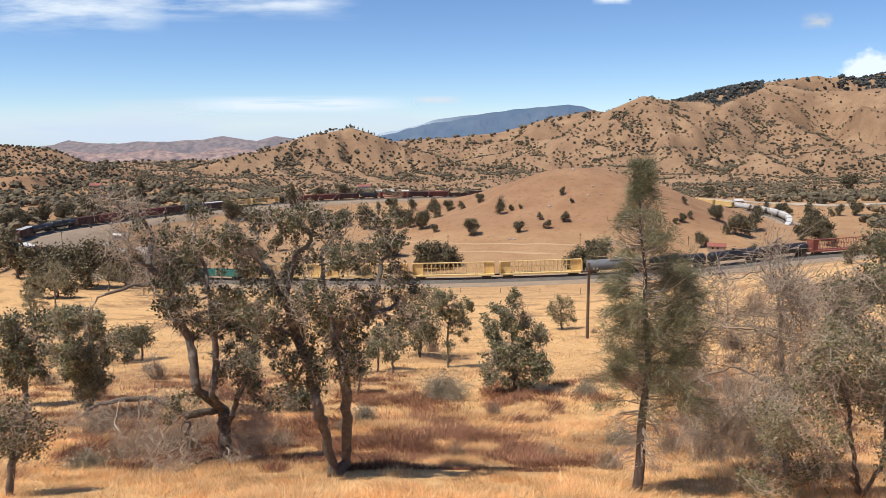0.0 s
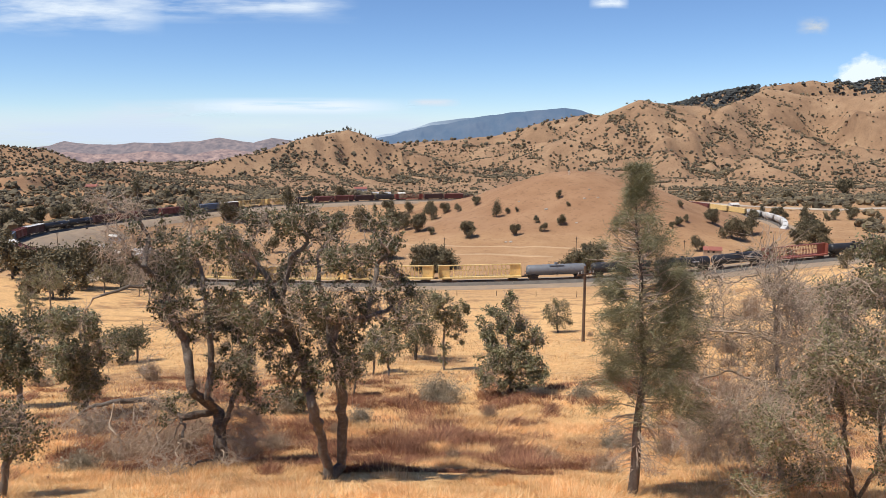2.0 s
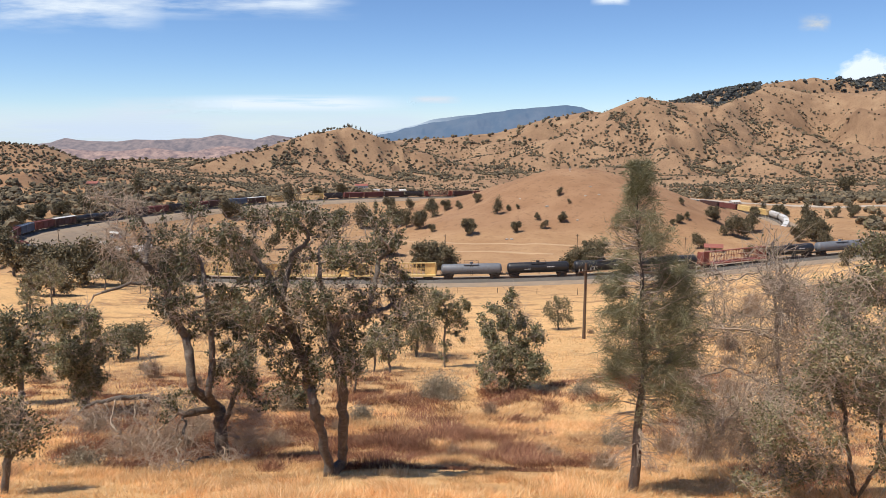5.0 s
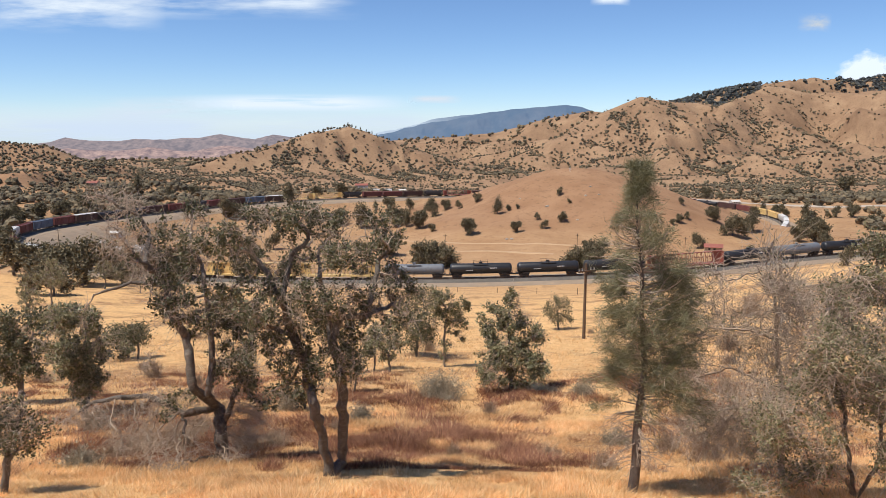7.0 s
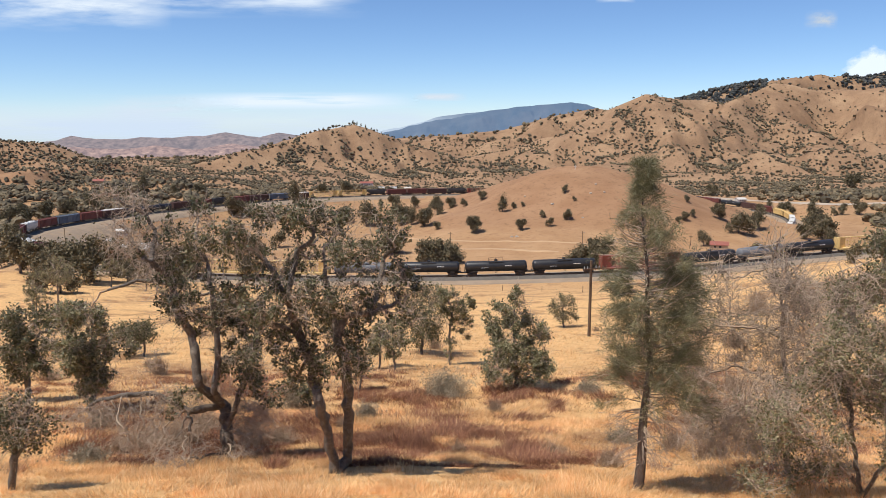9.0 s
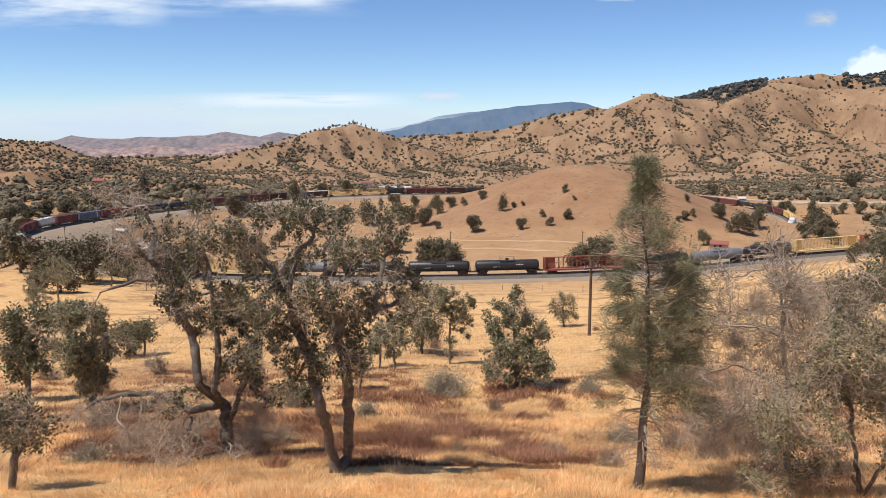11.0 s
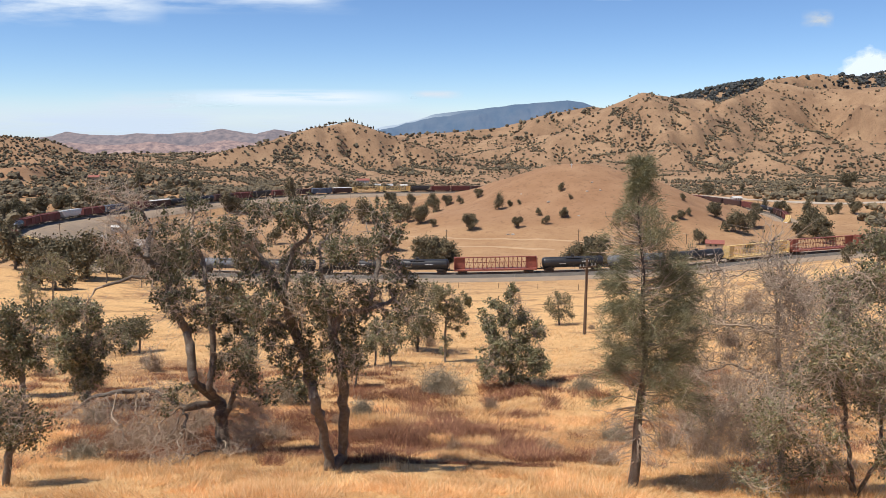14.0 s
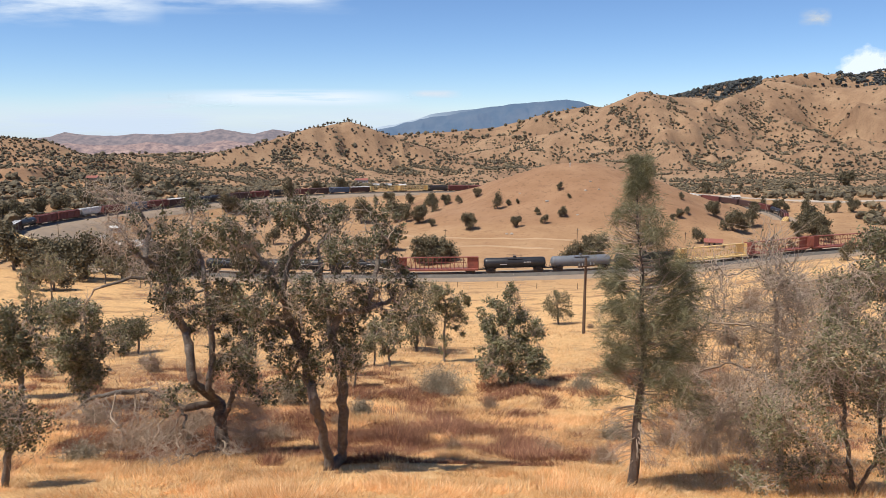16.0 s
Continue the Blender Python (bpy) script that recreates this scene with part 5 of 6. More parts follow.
oak(133, -141.12, 248.95, [[(-0.0, 0, 0.1), (0.38, -0.31, 2.23), (-0.27, 0.02, 5.4)]],
    [(-0.2, -0.88, 6.16, 4.77, 4.29, 3.67), (3.6, -0.98, 5.03, 2.93, 2.64, 2.93), (-3.32, 1.16, 4.65, 3.3, 2.97, 2.93)],
    'brownish oak with a short trunk below the line', 'grey', 0.12, 420, 0.3, 0)
pine(130, 3.88, 14.78, 6.80, "thin grey-green pine with a sparse crown")
shrub(300, -0.10, 32.57, 1.25, 1.15, "rounded pale grey shrub in dry grass", SHRUB, 6)
shrub(301, -15.66, 39.87, 0.65, 1.17, "tangled leafless brown shrub in dry grass", BRUSH, 0)
shrub(302, -8.29, 22.45, 0.99, 0.99, "tangled leafless brown shrub in dry grass", BRUSH, 0)
shrub(303, -5.90, 22.00, 0.73, 0.97, "tangled leafless brown shrub in dry grass", BRUSH, 0)
shrub(304, -9.19, 22.07, 0.81, 0.81, "tangled leafless brown shrub in dry grass", BRUSH, 0)
shrub(305, -8.25, 24.47, 0.81, 0.81, "tangled leafless brown shrub in dry grass", BRUSH, 0)
shrub(306, 7.58, 20.81, 0.92, 0.92, "tangled leafless brown shrub in dry grass", BRUSH, 0)
shrub(308, 6.96, 22.54, 0.66, 0.75, "tangled leafless brown shrub in dry grass", BRUSH, 0)
shrub(309, 33.68, 81.50, 2.40, 3.60, "tangled leafless brown shrub in dry grass", BRUSH, 0)
shrub(310, 40.76, 77.38, 2.56, 3.99, "tangled leafless brown shrub in dry grass", BRUSH, 0)
shrub(311, 43.09, 89.74, 2.64, 3.30, "tangled leafless brown shrub in dry grass", BRUSH, 0)
shrub(312, 49.12, 86.05, 2.53, 3.80, "tangled leafless brown shrub in dry grass", BRUSH, 0)
shrub(313, 20.68, 53.61, 1.18, 1.58, "tangled leafless brown shrub in dry grass", BRUSH, 0)
shrub(314, -11.92, 25.02, 0.74, 0.74, "tangled leafless brown shrub in dry grass", BRUSH, 0)
shrub(316, 4.06, 18.13, 0.47, 0.47, "tangled leafless brown shrub in dry grass", BRUSH, 0)
shrub(317, -5.21, 22.74, 0.67, 0.59, "tangled leafless brown shrub in dry grass", BRUSH, 0)
shrub(318, -1.02, 55.58, 0.74, 0.98, "tangled leafless brown shrub in dry grass", BRUSH, 0)
shrub(319, 12.68, 32.56, 0.96, 0.96, "tangled leafless brown shrub in dry grass", BRUSH, 0)
shrub(320, -38.38, 67.83, 1.25, 1.50, "tangled leafless brown shrub in dry grass", BRUSH, 0)
shrub(321, 11.06, 33.36, 1.11, 1.23, "tangled leafless brown shrub in dry grass", BRUSH, 0)


def scattered_shrubs():
    rng = np.random.default_rng(900)
    n = 0
    while n < 34:
        y = rng.uniform(19, 85)
        x = rng.uniform(-0.55, 0.55) * y
        if -0.05 < x / y < 0.19 and y > 30:
            continue
        shrub(910 + n, x, y, rng.uniform(0.25, 0.6) * (1 + y / 120), rng.uniform(0.25, 0.6) * (1 + y / 90), "small dry brown shrub in the grass", BRUSH if n % 3 else SHRUB, 0 if n % 3 else 3)
        n += 1


scattered_shrubs()


# ---- oaks further off: a few built once, then set about the valley ----
def field_oak(seed, tall, wide, label, dense=26, lobes=7, low=0.20, high=0.66):
    rng = np.random.default_rng(seed)
    tree = new("oak_tree")
    blobs = []
    for i in range(lobes):
        an = i * 2.4 + rng.random()
        q = wide * (0.5 * rng.random() + 0.12)
        blobs.append((math.cos(an) * q, math.sin(an) * q, tall * rng.uniform(low, high), wide * 0.36, wide * 0.36, tall * 0.25))
    P, par, floor = grow(rng, [[(0, 0, 0), (0.1, 0, tall * 0.12), (0, 0.1, tall * 0.22)]], blobs, 24 * lobes, 0.4, 0.5)
    tree_mesh_parts(tree, rng, P, par, floor, 0.026 * tall, 0.02, BARK, FAR_LEAF, 0.20, int(dense * 2.2), 0.44, 0, 0, 0.06, clump=4.0)
    return tagged(tree, label, "tree", "oaks in the valley")


FIELD_OAKS = [field_oak(201, 6.0, 3.4, "round dark green oak standing in dry grass"), field_oak(202, 6.5, 2.8, "rough dark green oak with a gappy crown", 18),
              field_oak(203, 5.2, 3.8, "broad low dusty green oak in dry grass"), field_oak(204, 7.5, 2.2, "narrow tall dark green oak in the valley", 22),
              field_oak(205, 7.0, 6.0, "wide domed green oak in the meadow", 36, 15, 0.08, 0.6)]
USED = set()


def set_oak(kind, x, y, size, turn):
    src = FIELD_OAKS[kind]
    m = Matrix.Translation((x, y, ground_z(x, y) - 0.15)) @ Matrix.Rotation(turn, 4, "Z") @ Matrix.Scale(size, 4)
    if kind in USED:
        copy_thing(src, m @ Matrix.Scale(1 / src.scale[0], 4))
    else:
        USED.add(kind)
        src.matrix_basis = m


for i, (kind, x, y, size) in enumerate([
    (4, -3.2, 303.2, 2.05),
    (4, 56.0, 297.9, 2.05),
    (0, 12.6, 368.5, 1.54),
    (0, 35.0, 367.9, 1.06),
    (1, 49.6, 371.1, 0.91),
    (1, 47.7, 385.3, 0.75),
    (0, 59.3, 378.6, 0.99),
    (1, 62.3, 408.3, 0.84),
    (1, 65.4, 396.8, 0.51),
    (3, 28.5, 397.1, 1.51),
    (0, 34.4, 401.0, 0.63),
    (1, 39.1, 400.7, 0.54),
    (0, 19.7, 436.6, 1.00),
    (1, -6.2, 439.2, 2.14),
    (0, -12.3, 394.7, 1.86),
    (0, -5.4, 384.5, 0.76),
    (2, -24.0, 414.2, 2.48),
    (1, -44.8, 419.2, 2.87),
    (2, -59.8, 437.9, 2.32),
    (3, -106.6, 530.1, 2.83),
    (1, -134.8, 473.6, 2.56),
    (2, -107.9, 463.2, 2.20),
]):
    set_oak(kind, x, y, size, 2.4 * i + 0.01 * x)
for i, (kind, x, y, size) in enumerate([
    (0, -86.1, 652.3, 2.22),
    (1, -20.6, 471.1, 1.51),
    (0, -35.1, 505.1, 1.65),
    (2, 139.4, 365.3, 2.33),
    (1, 157.8, 388.7, 2.11),
    (1, 115.5, 343.3, 1.43),
    (0, 116.9, 377.0, 0.86),
    (1, 123.0, 384.0, 0.75),
    (0, 112.8, 374.3, 0.59),
    (1, 184.7, 385.5, 2.60),
    (3, 241.8, 508.5, 2.34),
    (0, 233.1, 677.6, 2.04),
    (1, 229.7, 633.6, 1.34),
    (1, 240.1, 534.7, 1.28),
    (1, 252.4, 489.4, 1.51),
    (1, 178.6, 354.2, 1.56),
    (0, 264.2, 491.1, 1.67),
    (1, -82.7, 145.3, 1.67),
    (0, -75.7, 141.2, 1.35),
    (1, -61.4, 118.3, 1.19),
    (2, -77.5, 153.7, 1.62),
    (1, -65.2, 137.2, 1.70),
]):
    set_oak(kind, x, y, size, 2.4 * i + 0.01 * x)
for i, (kind, x, y, size) in enumerate([
    (0, -70.6, 158.8, 1.60),
    (0, -174.8, 303.5, 1.83),
    (3, -254.5, 640.1, 3.02),
    (1, -94.5, 228.0, 2.14),
    (1, -57.7, 150.8, 1.42),
    (0, -77.9, 224.4, 1.99),
    (1, -58.7, 220.7, 1.72),
    (1, -23.4, 216.6, 1.10),
    (1, -256.1, 442.9, 2.11),
    (1, -249.9, 446.5, 2.37),
    (0, -247.6, 469.1, 2.09),
    (2, -245.0, 492.1, 2.38),
    (1, -244.3, 520.7, 2.31),
    (0, -240.7, 544.3, 2.14),
    (1, -238.5, 566.1, 2.20),
    (1, -224.0, 627.0, 2.08),
    (0, -213.0, 657.3, 1.98),
    (2, -110.1, 666.3, 1.90),
    (0, -249.7, 452.3, 1.42),
    (1, 45.5, 105.0, 0.62),
    (1, 65.9, 123.0, 0.65),
    (0, 136.1, 237.7, 1.28),
]):
    set_oak(kind, x, y, size, 2.4 * i + 0.01 * x)
for i, (kind, x, y, size) in enumerate([
    (1, 110.9, 240.8, 0.75),
    (1, 130.2, 322.1, 1.07),
]):
    set_oak(kind, x, y, size, 2.4 * i + 0.01 * x)

for i, (kind, x, y, size) in enumerate([
    (2, -70.6, 135.3, 1.46),
    (3, -76.1, 156.3, 1.00),
    (0, -64.3, 118.1, 0.79),
    (3, -60.8, 151.4, 0.97),
    (1, -59.9, 140.1, 0.86),
    (2, -151.5, 262.0, 1.82),
    (2, -130.8, 478.2, 2.21),
    (1, -79.2, 477.0, 1.76),
    (3, -19.1, 402.5, 1.63),
    (0, 2.0, 455.9, 1.22),
    (1, 9.1, 440.0, 0.98),
    (1, -35.0, 324.7, 1.80),
    (2, -24.7, 334.1, 2.16),
    (1, -81.4, 364.6, 1.71),
    (0, -84.8, 339.9, 1.36),
    (0, 139.4, 393.1, 1.57),
    (0, 183.7, 373.0, 2.24),
    (0, 173.5, 370.9, 1.48),
    (0, 235.8, 538.3, 1.80),
    (3, 234.2, 558.8, 1.43),
    (0, 220.8, 540.6, 1.44),
    (2, 303.7, 673.4, 2.07),
    (3, 335.3, 698.4, 1.49),
    (0, 385.1, 734.5, 3.14),
    (1, 246.9, 489.1, 0.96),
    (1, 233.9, 473.1, 1.17),
    (1, 128.8, 413.8, 0.82),
    (3, 267.6, 689.3, 1.47),
    (0, 253.0, 450.8, 1.32),
    (3, 279.9, 489.8, 1.05),
    (3, -44.9, 510.3, 1.09),
    (3, -96.5, 534.8, 0.91),
]):
    set_oak(kind, x, y, size, 1.9 * i + 0.02 * x)

for i, (kind, x, y, size) in enumerate([
    (1, -167.0, 1316.3, 1.70),
    (3, -161.4, 1318.2, 1.85),
    (3, -154.6, 1318.2, 1.54),
    (1, -201.2, 1305.1, 1.39),
    (0, -194.0, 1308.8, 1.70),
    (3, -187.5, 1310.7, 1.24),
    (3, -178.1, 1312.6, 1.08),
    (3, -140.4, 1321.9, 1.39),
    (3, -130.8, 1323.8, 1.24),
    (3, -121.4, 1327.5, 1.39),
    (3, -113.7, 1329.4, 1.08),
    (3, -148.0, 1320.0, 1.39),
    (3, -209.2, 1301.4, 1.08),
    (3, -102.1, 1331.2, 1.08),
    (3, -216.3, 1297.7, 0.93),
    (3, -92.3, 1331.2, 1.08),
]):
    set_oak(kind, x, y, 0.6 * size, 1.3 * i)


# ---- far woods: oaks beyond count on the hills ----
def unit_ball(level):
    bm = bmesh.new()
    bmesh.ops.create_icosphere(bm, subdivisions=level, radius=1)
    bm.verts.index_update()
    V = np.array([v.co[:] for v in bm.verts])
    F = np.array([[v.index for v in f.verts] for f in bm.faces])
    bm.free()
    return V, F


def scatter_woods(seed, count, near, far, level, lobes, size, density, name, label, leaf=None):
    rng = np.random.default_rng(seed)
    ang = np.radians(rng.uniform(-36, 36, count * 6))
    r = near * (far / near) ** rng.random(count * 6)
    x, y = r * np.sin(ang), r * np.cos(ang)
    keep = rng.random(len(x)) < density(x, y)
    x, y = x[keep][:count], y[keep][:count]
    z = height(x, y)
    s = size * rng.uniform(0.55, 1.35, len(x)) * rng.uniform(0.8, 1.15, len(x))
    V0, F0 = unit_ball(level)
    n, k = len(x), len(V0)
    VV, FF = [], []
    for j in range(lobes):
        off = rng.normal(0, 0.55, (n, 3)) * s[:, None] * (j > 0)
        off[:, 2] = np.abs(off[:, 2]) * 0.5
        c = np.stack([x, y, z + s * 0.75], 1) + off
        q = s * (1.0 if j == 0 else 0.7) * rng.uniform(0.75, 1.1, n)
        v = V0[None] * (1 + rng.normal(0, 0.2, (n, k, 1))) * q[:, None, None] * np.array([1.05, 1.05, 0.85])
        VV.append((c[:, None] + v).reshape(-1, 3))
        FF.append((np.arange(n)[:, None, None] * k + F0[None]).reshape(-1, 3) + j * n * k)
    ob = mesh_object(name, np.concatenate(VV), np.concatenate(FF), leaf or HILL_LEAF)
    tagged(ob, label, "woods", kind="stuff")


def hill_density(x, y):
    z = height(x, y)
    hollow = (height(x - 30, y) + height(x + 30, y) + height(x, y - 30) + height(x, y + 30)) / 4 - z
    d = 0.13 + 1.4 * fbm(x, y, 140, 61, 4) + 0.9 * fbm(x, y, 45, 65, 2) + 0.28 * np.clip(hollow, -1.0, 3) + 0.7 * ((y > 2350) & (x > 600))
    d = d + 0.25 * np.clip((-18 - z) / 18, 0, 1)
    d = d + 1.3 * near_line(DRAWS, x, y, 15)[0] - 0.25 * near_line(SPURS, x, y, 25)[0] + 0.9 * np.exp(-((x - 338) / 38) ** 2 - ((y - 1367) / 60) ** 2)
    inside = (np.hypot((x - 15) / 225, (y - 430) / 225) < 1) & (x > -200)
    d = np.where(inside, 0, d)
    return np.clip(d, 0.13 * ~inside, 1)


def side_density(x, y):
    out = ((x < -212 + 0.35 * np.abs(y - 380)) & (y > 270)) | (x > 246) | (y > 668)
    past = y - np.interp(x, [190, 234, 287, 369], [652, 590, 557, 557])
    out &= ~((x > 190) & (past > -42) & (past < 13))
    return np.where(out, np.clip(0.28 + 0.5 * (x < -205) + 1.6 * fbm(x, y, 60, 71, 3), 0.0, 1), 0)


scatter_woods(400, 1500, 330, 760, 2, 2, 2.4, side_density, "valley_woods", "dark green oak woods round the railway loop")
scatter_woods(401, 21000, 690, 1250, 1, 2, 1.4, hill_density, "hillside_woods", "scattered dark oaks over the dry hillsides")
scatter_woods(402, 28000, 1150, 2300, 1, 1, 2.1, hill_density, "far_hillside_woods", "dark oaks dotted over the far dry hills")
scatter_woods(403, 5500, 2200, 3400, 1, 1, 5.0, hill_density, "ridge_woods", "dark woods along the far ridges")


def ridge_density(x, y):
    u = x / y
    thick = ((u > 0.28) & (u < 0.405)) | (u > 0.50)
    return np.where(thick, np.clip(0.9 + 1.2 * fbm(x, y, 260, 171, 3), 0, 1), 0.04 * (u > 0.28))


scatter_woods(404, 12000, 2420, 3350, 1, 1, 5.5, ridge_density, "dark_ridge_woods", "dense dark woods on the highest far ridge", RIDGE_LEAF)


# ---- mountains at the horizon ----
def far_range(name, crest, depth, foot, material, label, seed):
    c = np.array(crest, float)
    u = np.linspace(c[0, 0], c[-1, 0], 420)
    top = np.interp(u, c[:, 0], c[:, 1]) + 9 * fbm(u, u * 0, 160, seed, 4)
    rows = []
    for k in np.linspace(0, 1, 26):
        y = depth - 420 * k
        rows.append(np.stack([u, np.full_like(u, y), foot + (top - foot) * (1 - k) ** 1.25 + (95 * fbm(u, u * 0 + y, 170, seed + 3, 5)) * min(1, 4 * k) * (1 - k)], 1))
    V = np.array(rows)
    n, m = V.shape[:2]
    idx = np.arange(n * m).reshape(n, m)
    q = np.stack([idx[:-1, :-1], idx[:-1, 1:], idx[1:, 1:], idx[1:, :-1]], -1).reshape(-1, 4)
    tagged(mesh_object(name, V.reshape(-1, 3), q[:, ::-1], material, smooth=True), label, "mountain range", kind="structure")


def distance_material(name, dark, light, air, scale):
    """Ground miles off; the blue of the air in front of it is painted as emission."""
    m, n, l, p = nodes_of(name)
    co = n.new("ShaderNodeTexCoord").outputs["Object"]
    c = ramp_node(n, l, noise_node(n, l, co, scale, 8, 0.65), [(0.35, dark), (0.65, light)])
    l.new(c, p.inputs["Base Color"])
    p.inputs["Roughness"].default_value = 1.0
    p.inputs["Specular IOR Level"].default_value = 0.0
    # even glow painted for haze; the slopes themselves give no light
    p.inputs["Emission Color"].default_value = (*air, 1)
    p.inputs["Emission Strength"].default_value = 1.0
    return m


# the mountain's base tones are tinted blue for haze as well
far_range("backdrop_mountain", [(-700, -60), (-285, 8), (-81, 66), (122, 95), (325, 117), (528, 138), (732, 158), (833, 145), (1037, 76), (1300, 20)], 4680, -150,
          distance_material("haze_blue_mountain", (0.05, 0.065, 0.075), (0.095, 0.10, 0.10), (0.075, 0.13, 0.225), 0.006), "wooded mountain far beyond the valley, blue haze painted on", 81)
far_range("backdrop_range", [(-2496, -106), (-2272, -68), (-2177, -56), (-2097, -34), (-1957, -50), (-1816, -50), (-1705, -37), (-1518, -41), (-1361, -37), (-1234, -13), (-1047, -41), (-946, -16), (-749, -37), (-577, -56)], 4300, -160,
          distance_material("haze_violet_hills", (0.07, 0.052, 0.045), (0.21, 0.15, 0.12), (0.125, 0.135, 0.17), 0.03), "dim range behind the desert hills, violet with painted haze", 97)
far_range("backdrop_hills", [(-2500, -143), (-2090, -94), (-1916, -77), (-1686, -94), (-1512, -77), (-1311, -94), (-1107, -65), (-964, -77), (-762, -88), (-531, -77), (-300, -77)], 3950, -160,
          distance_material("haze_mauve_hills", (0.10, 0.062, 0.05), (0.38, 0.25, 0.18), (0.095, 0.10, 0.135), 0.03), "pale desert hills at the horizon, mauve with painted haze", 91)


# ---- clouds ----
def cloud_sheet(name, x0, x1, z0, z1, y, stretch, cover, edge, seed, label, glow=0.95, sharp=0.28, tone=(0.86, 0.94, 1.0), puffy=False):
    """A thin glowing veil of high cloud and horizon haze, far behind everything."""
    n = 24
    V = [(x0 + (x1 - x0) * i / n, y - 40 * math.sin(math.pi * i / n), z) for z in (z0, z1) for i in range(n + 1)]
    F = np.array([(i, i + 1, n + 2 + i, n + 1 + i) for i in range(n)])
    m, nn, l, p = nodes_of(name)
    tc = nn.new("ShaderNodeTexCoord")
    mp = nn.new("ShaderNodeMapping")
    mp.inputs["Scale"].default_value, mp.inputs["Location"].default_value = stretch, (seed * 3.1, seed, seed * 1.7)
    l.new(tc.outputs["Object"], mp.inputs["Vector"])
    fac = ramp_node(nn, l, noise_node(nn, l, mp.outputs[0], 1.0, 8, 0.58), [(cover, (0, 0, 0)), (cover + sharp, (1, 1, 1))])
    sep = nn.new("ShaderNodeSeparateXYZ")
    l.new(tc.outputs["Generated"], sep.inputs[0])
    ux = ramp_node(nn, l, sep.outputs["X"], [(0.0, (0, 0, 0)), (edge, (1, 1, 1)), (1 - edge, (1, 1, 1)), (1.0, (0, 0, 0))])
    uz = ramp_node(nn, l, sep.outputs["Z"], [(0.0, (0, 0, 0)), (0.35, (1, 1, 1)), (0.6, (1, 1, 1)), (1.0, (0, 0, 0))])
    a = mix_node(nn, l, 1.0, mix_node(nn, l, 1.0, fac, ux, "MULTIPLY"), uz, "MULTIPLY")
    if puffy:
        soft = mix_node(nn, l, 0.5, mix_node(nn, l, 1.0, ux, uz, "MULTIPLY"), noise_node(nn, l, mp.outputs[0], 1.6, 9, 0.62))
        a = ramp_node(nn, l, soft, [(0.49, (0, 0, 0)), (0.64, (1, 1, 1))])
    em, tr, ms = nn.new("ShaderNodeEmission"), nn.new("ShaderNodeBsdfTransparent"), nn.new("ShaderNodeMixShader")
    # the veil's sunlit brightness is painted as emission
    em.inputs["Color"].default_value, em.inputs["Strength"].default_value = (*tone, 1), glow
    l.new(a, ms.inputs[0])
    l.new(tr.outputs[0], ms.inputs[1])
    l.new(em.outputs[0], ms.inputs[2])
    l.new(ms.outputs[0], nn["Material Output"].inputs["Surface"])
    ob = mesh_object(name, np.array(V), F, m)
    ob.visible_shadow = False
    tagged(ob, label, "cloud", kind="structure")


cloud_sheet("backdrop_cirrus_1", -3059, -1613, 559, 945, 4640, (0.0018, 0.002, 0.011), 0.38, 0.15, 3, "bright white cirrus cloud streaked across blue sky", 0.95)
cloud_sheet("backdrop_cirrus_2", -2060, -470, 636, 945, 4648, (0.0016, 0.002, 0.012), 0.36, 0.20, 5, "thin white cirrus streak in blue sky", 0.95)
cloud_sheet("backdrop_cirrus_3", -1633, -164, 113, 222, 4656, (0.0016, 0.002, 0.026), 0.24, 0.30, 7, "long pale cirrus streak above the hills", 0.98, 0.2)
cloud_sheet("backdrop_cirrus_7", -2257, -1228, 2, 216, 4670, (0.0022, 0.002, 0.016), 0.36, 0.35, 8, "faint feathered cirrus above the hills", 0.86, 0.3)
# sheet that paints pale haze over the low sky, with thin cloud
cloud_sheet("backdrop_haze_cloud", -3685, 255, -191, 182, 4664, (0.001, 0.002, 0.0085), 0.18, 0.12, 9, "pale glowing sheet of painted haze and thin cloud along the horizon", 0.90, 0.4, (0.76, 0.87, 0.98))
cloud_sheet("backdrop_cirrus_4", 859, 1102, 725, 804, 4672, (0.006, 0.002, 0.02), 0.25, 0.30, 11, "small white wisp of cloud", 0.95)
cloud_sheet("backdrop_cirrus_5", 2088, 2294, 572, 687, 4680, (0.008, 0.002, 0.02), 0.34, 0.35, 13, "faint small wisp of cloud", 0.70)
cloud_sheet("backdrop_cirrus_6", -214, 120, 162, 215, 4688, (0.003, 0.002, 0.02), 0.22, 0.30, 15, "faint low wisp of cloud", 0.85)
cloud_sheet("backdrop_cumulus", 2123, 2801, 180, 521, 4580, (0.0055, 0.002, 0.008), 0.24, 0.45, 21, "soft white cumulus cloud behind the far ridge", 1.05, puffy=True)


# ---- poles, houses, roads ----
POLE_WOOD = surface("weathered_pole_wood", (0.13, 0.085, 0.055), 0.9, 0, 0.25, 1.5, 14, 0.4)
GLASS_CAP = surface("grey_insulator", (0.35, 0.35, 0.34), 0.4, 0, 0.1, 3, 10, 0)
WALL_WHITE = surface("white_siding", (0.60, 0.57, 0.52), 0.8, 0, 0.08, 0.6, 6, 0.2, 0.02, (0.5, 0.44, 0.36), 0.4)
WALL_TAN = surface("tan_boards", (0.42, 0.31, 0.21), 0.85, 0, 0.15, 0.8, 6, 0.2)
ROOF_GREY = surface("grey_roof_sheet", (0.42, 0.41, 0.40), 0.6, 0.2, 0.15, 0.7, 6, 0.2)
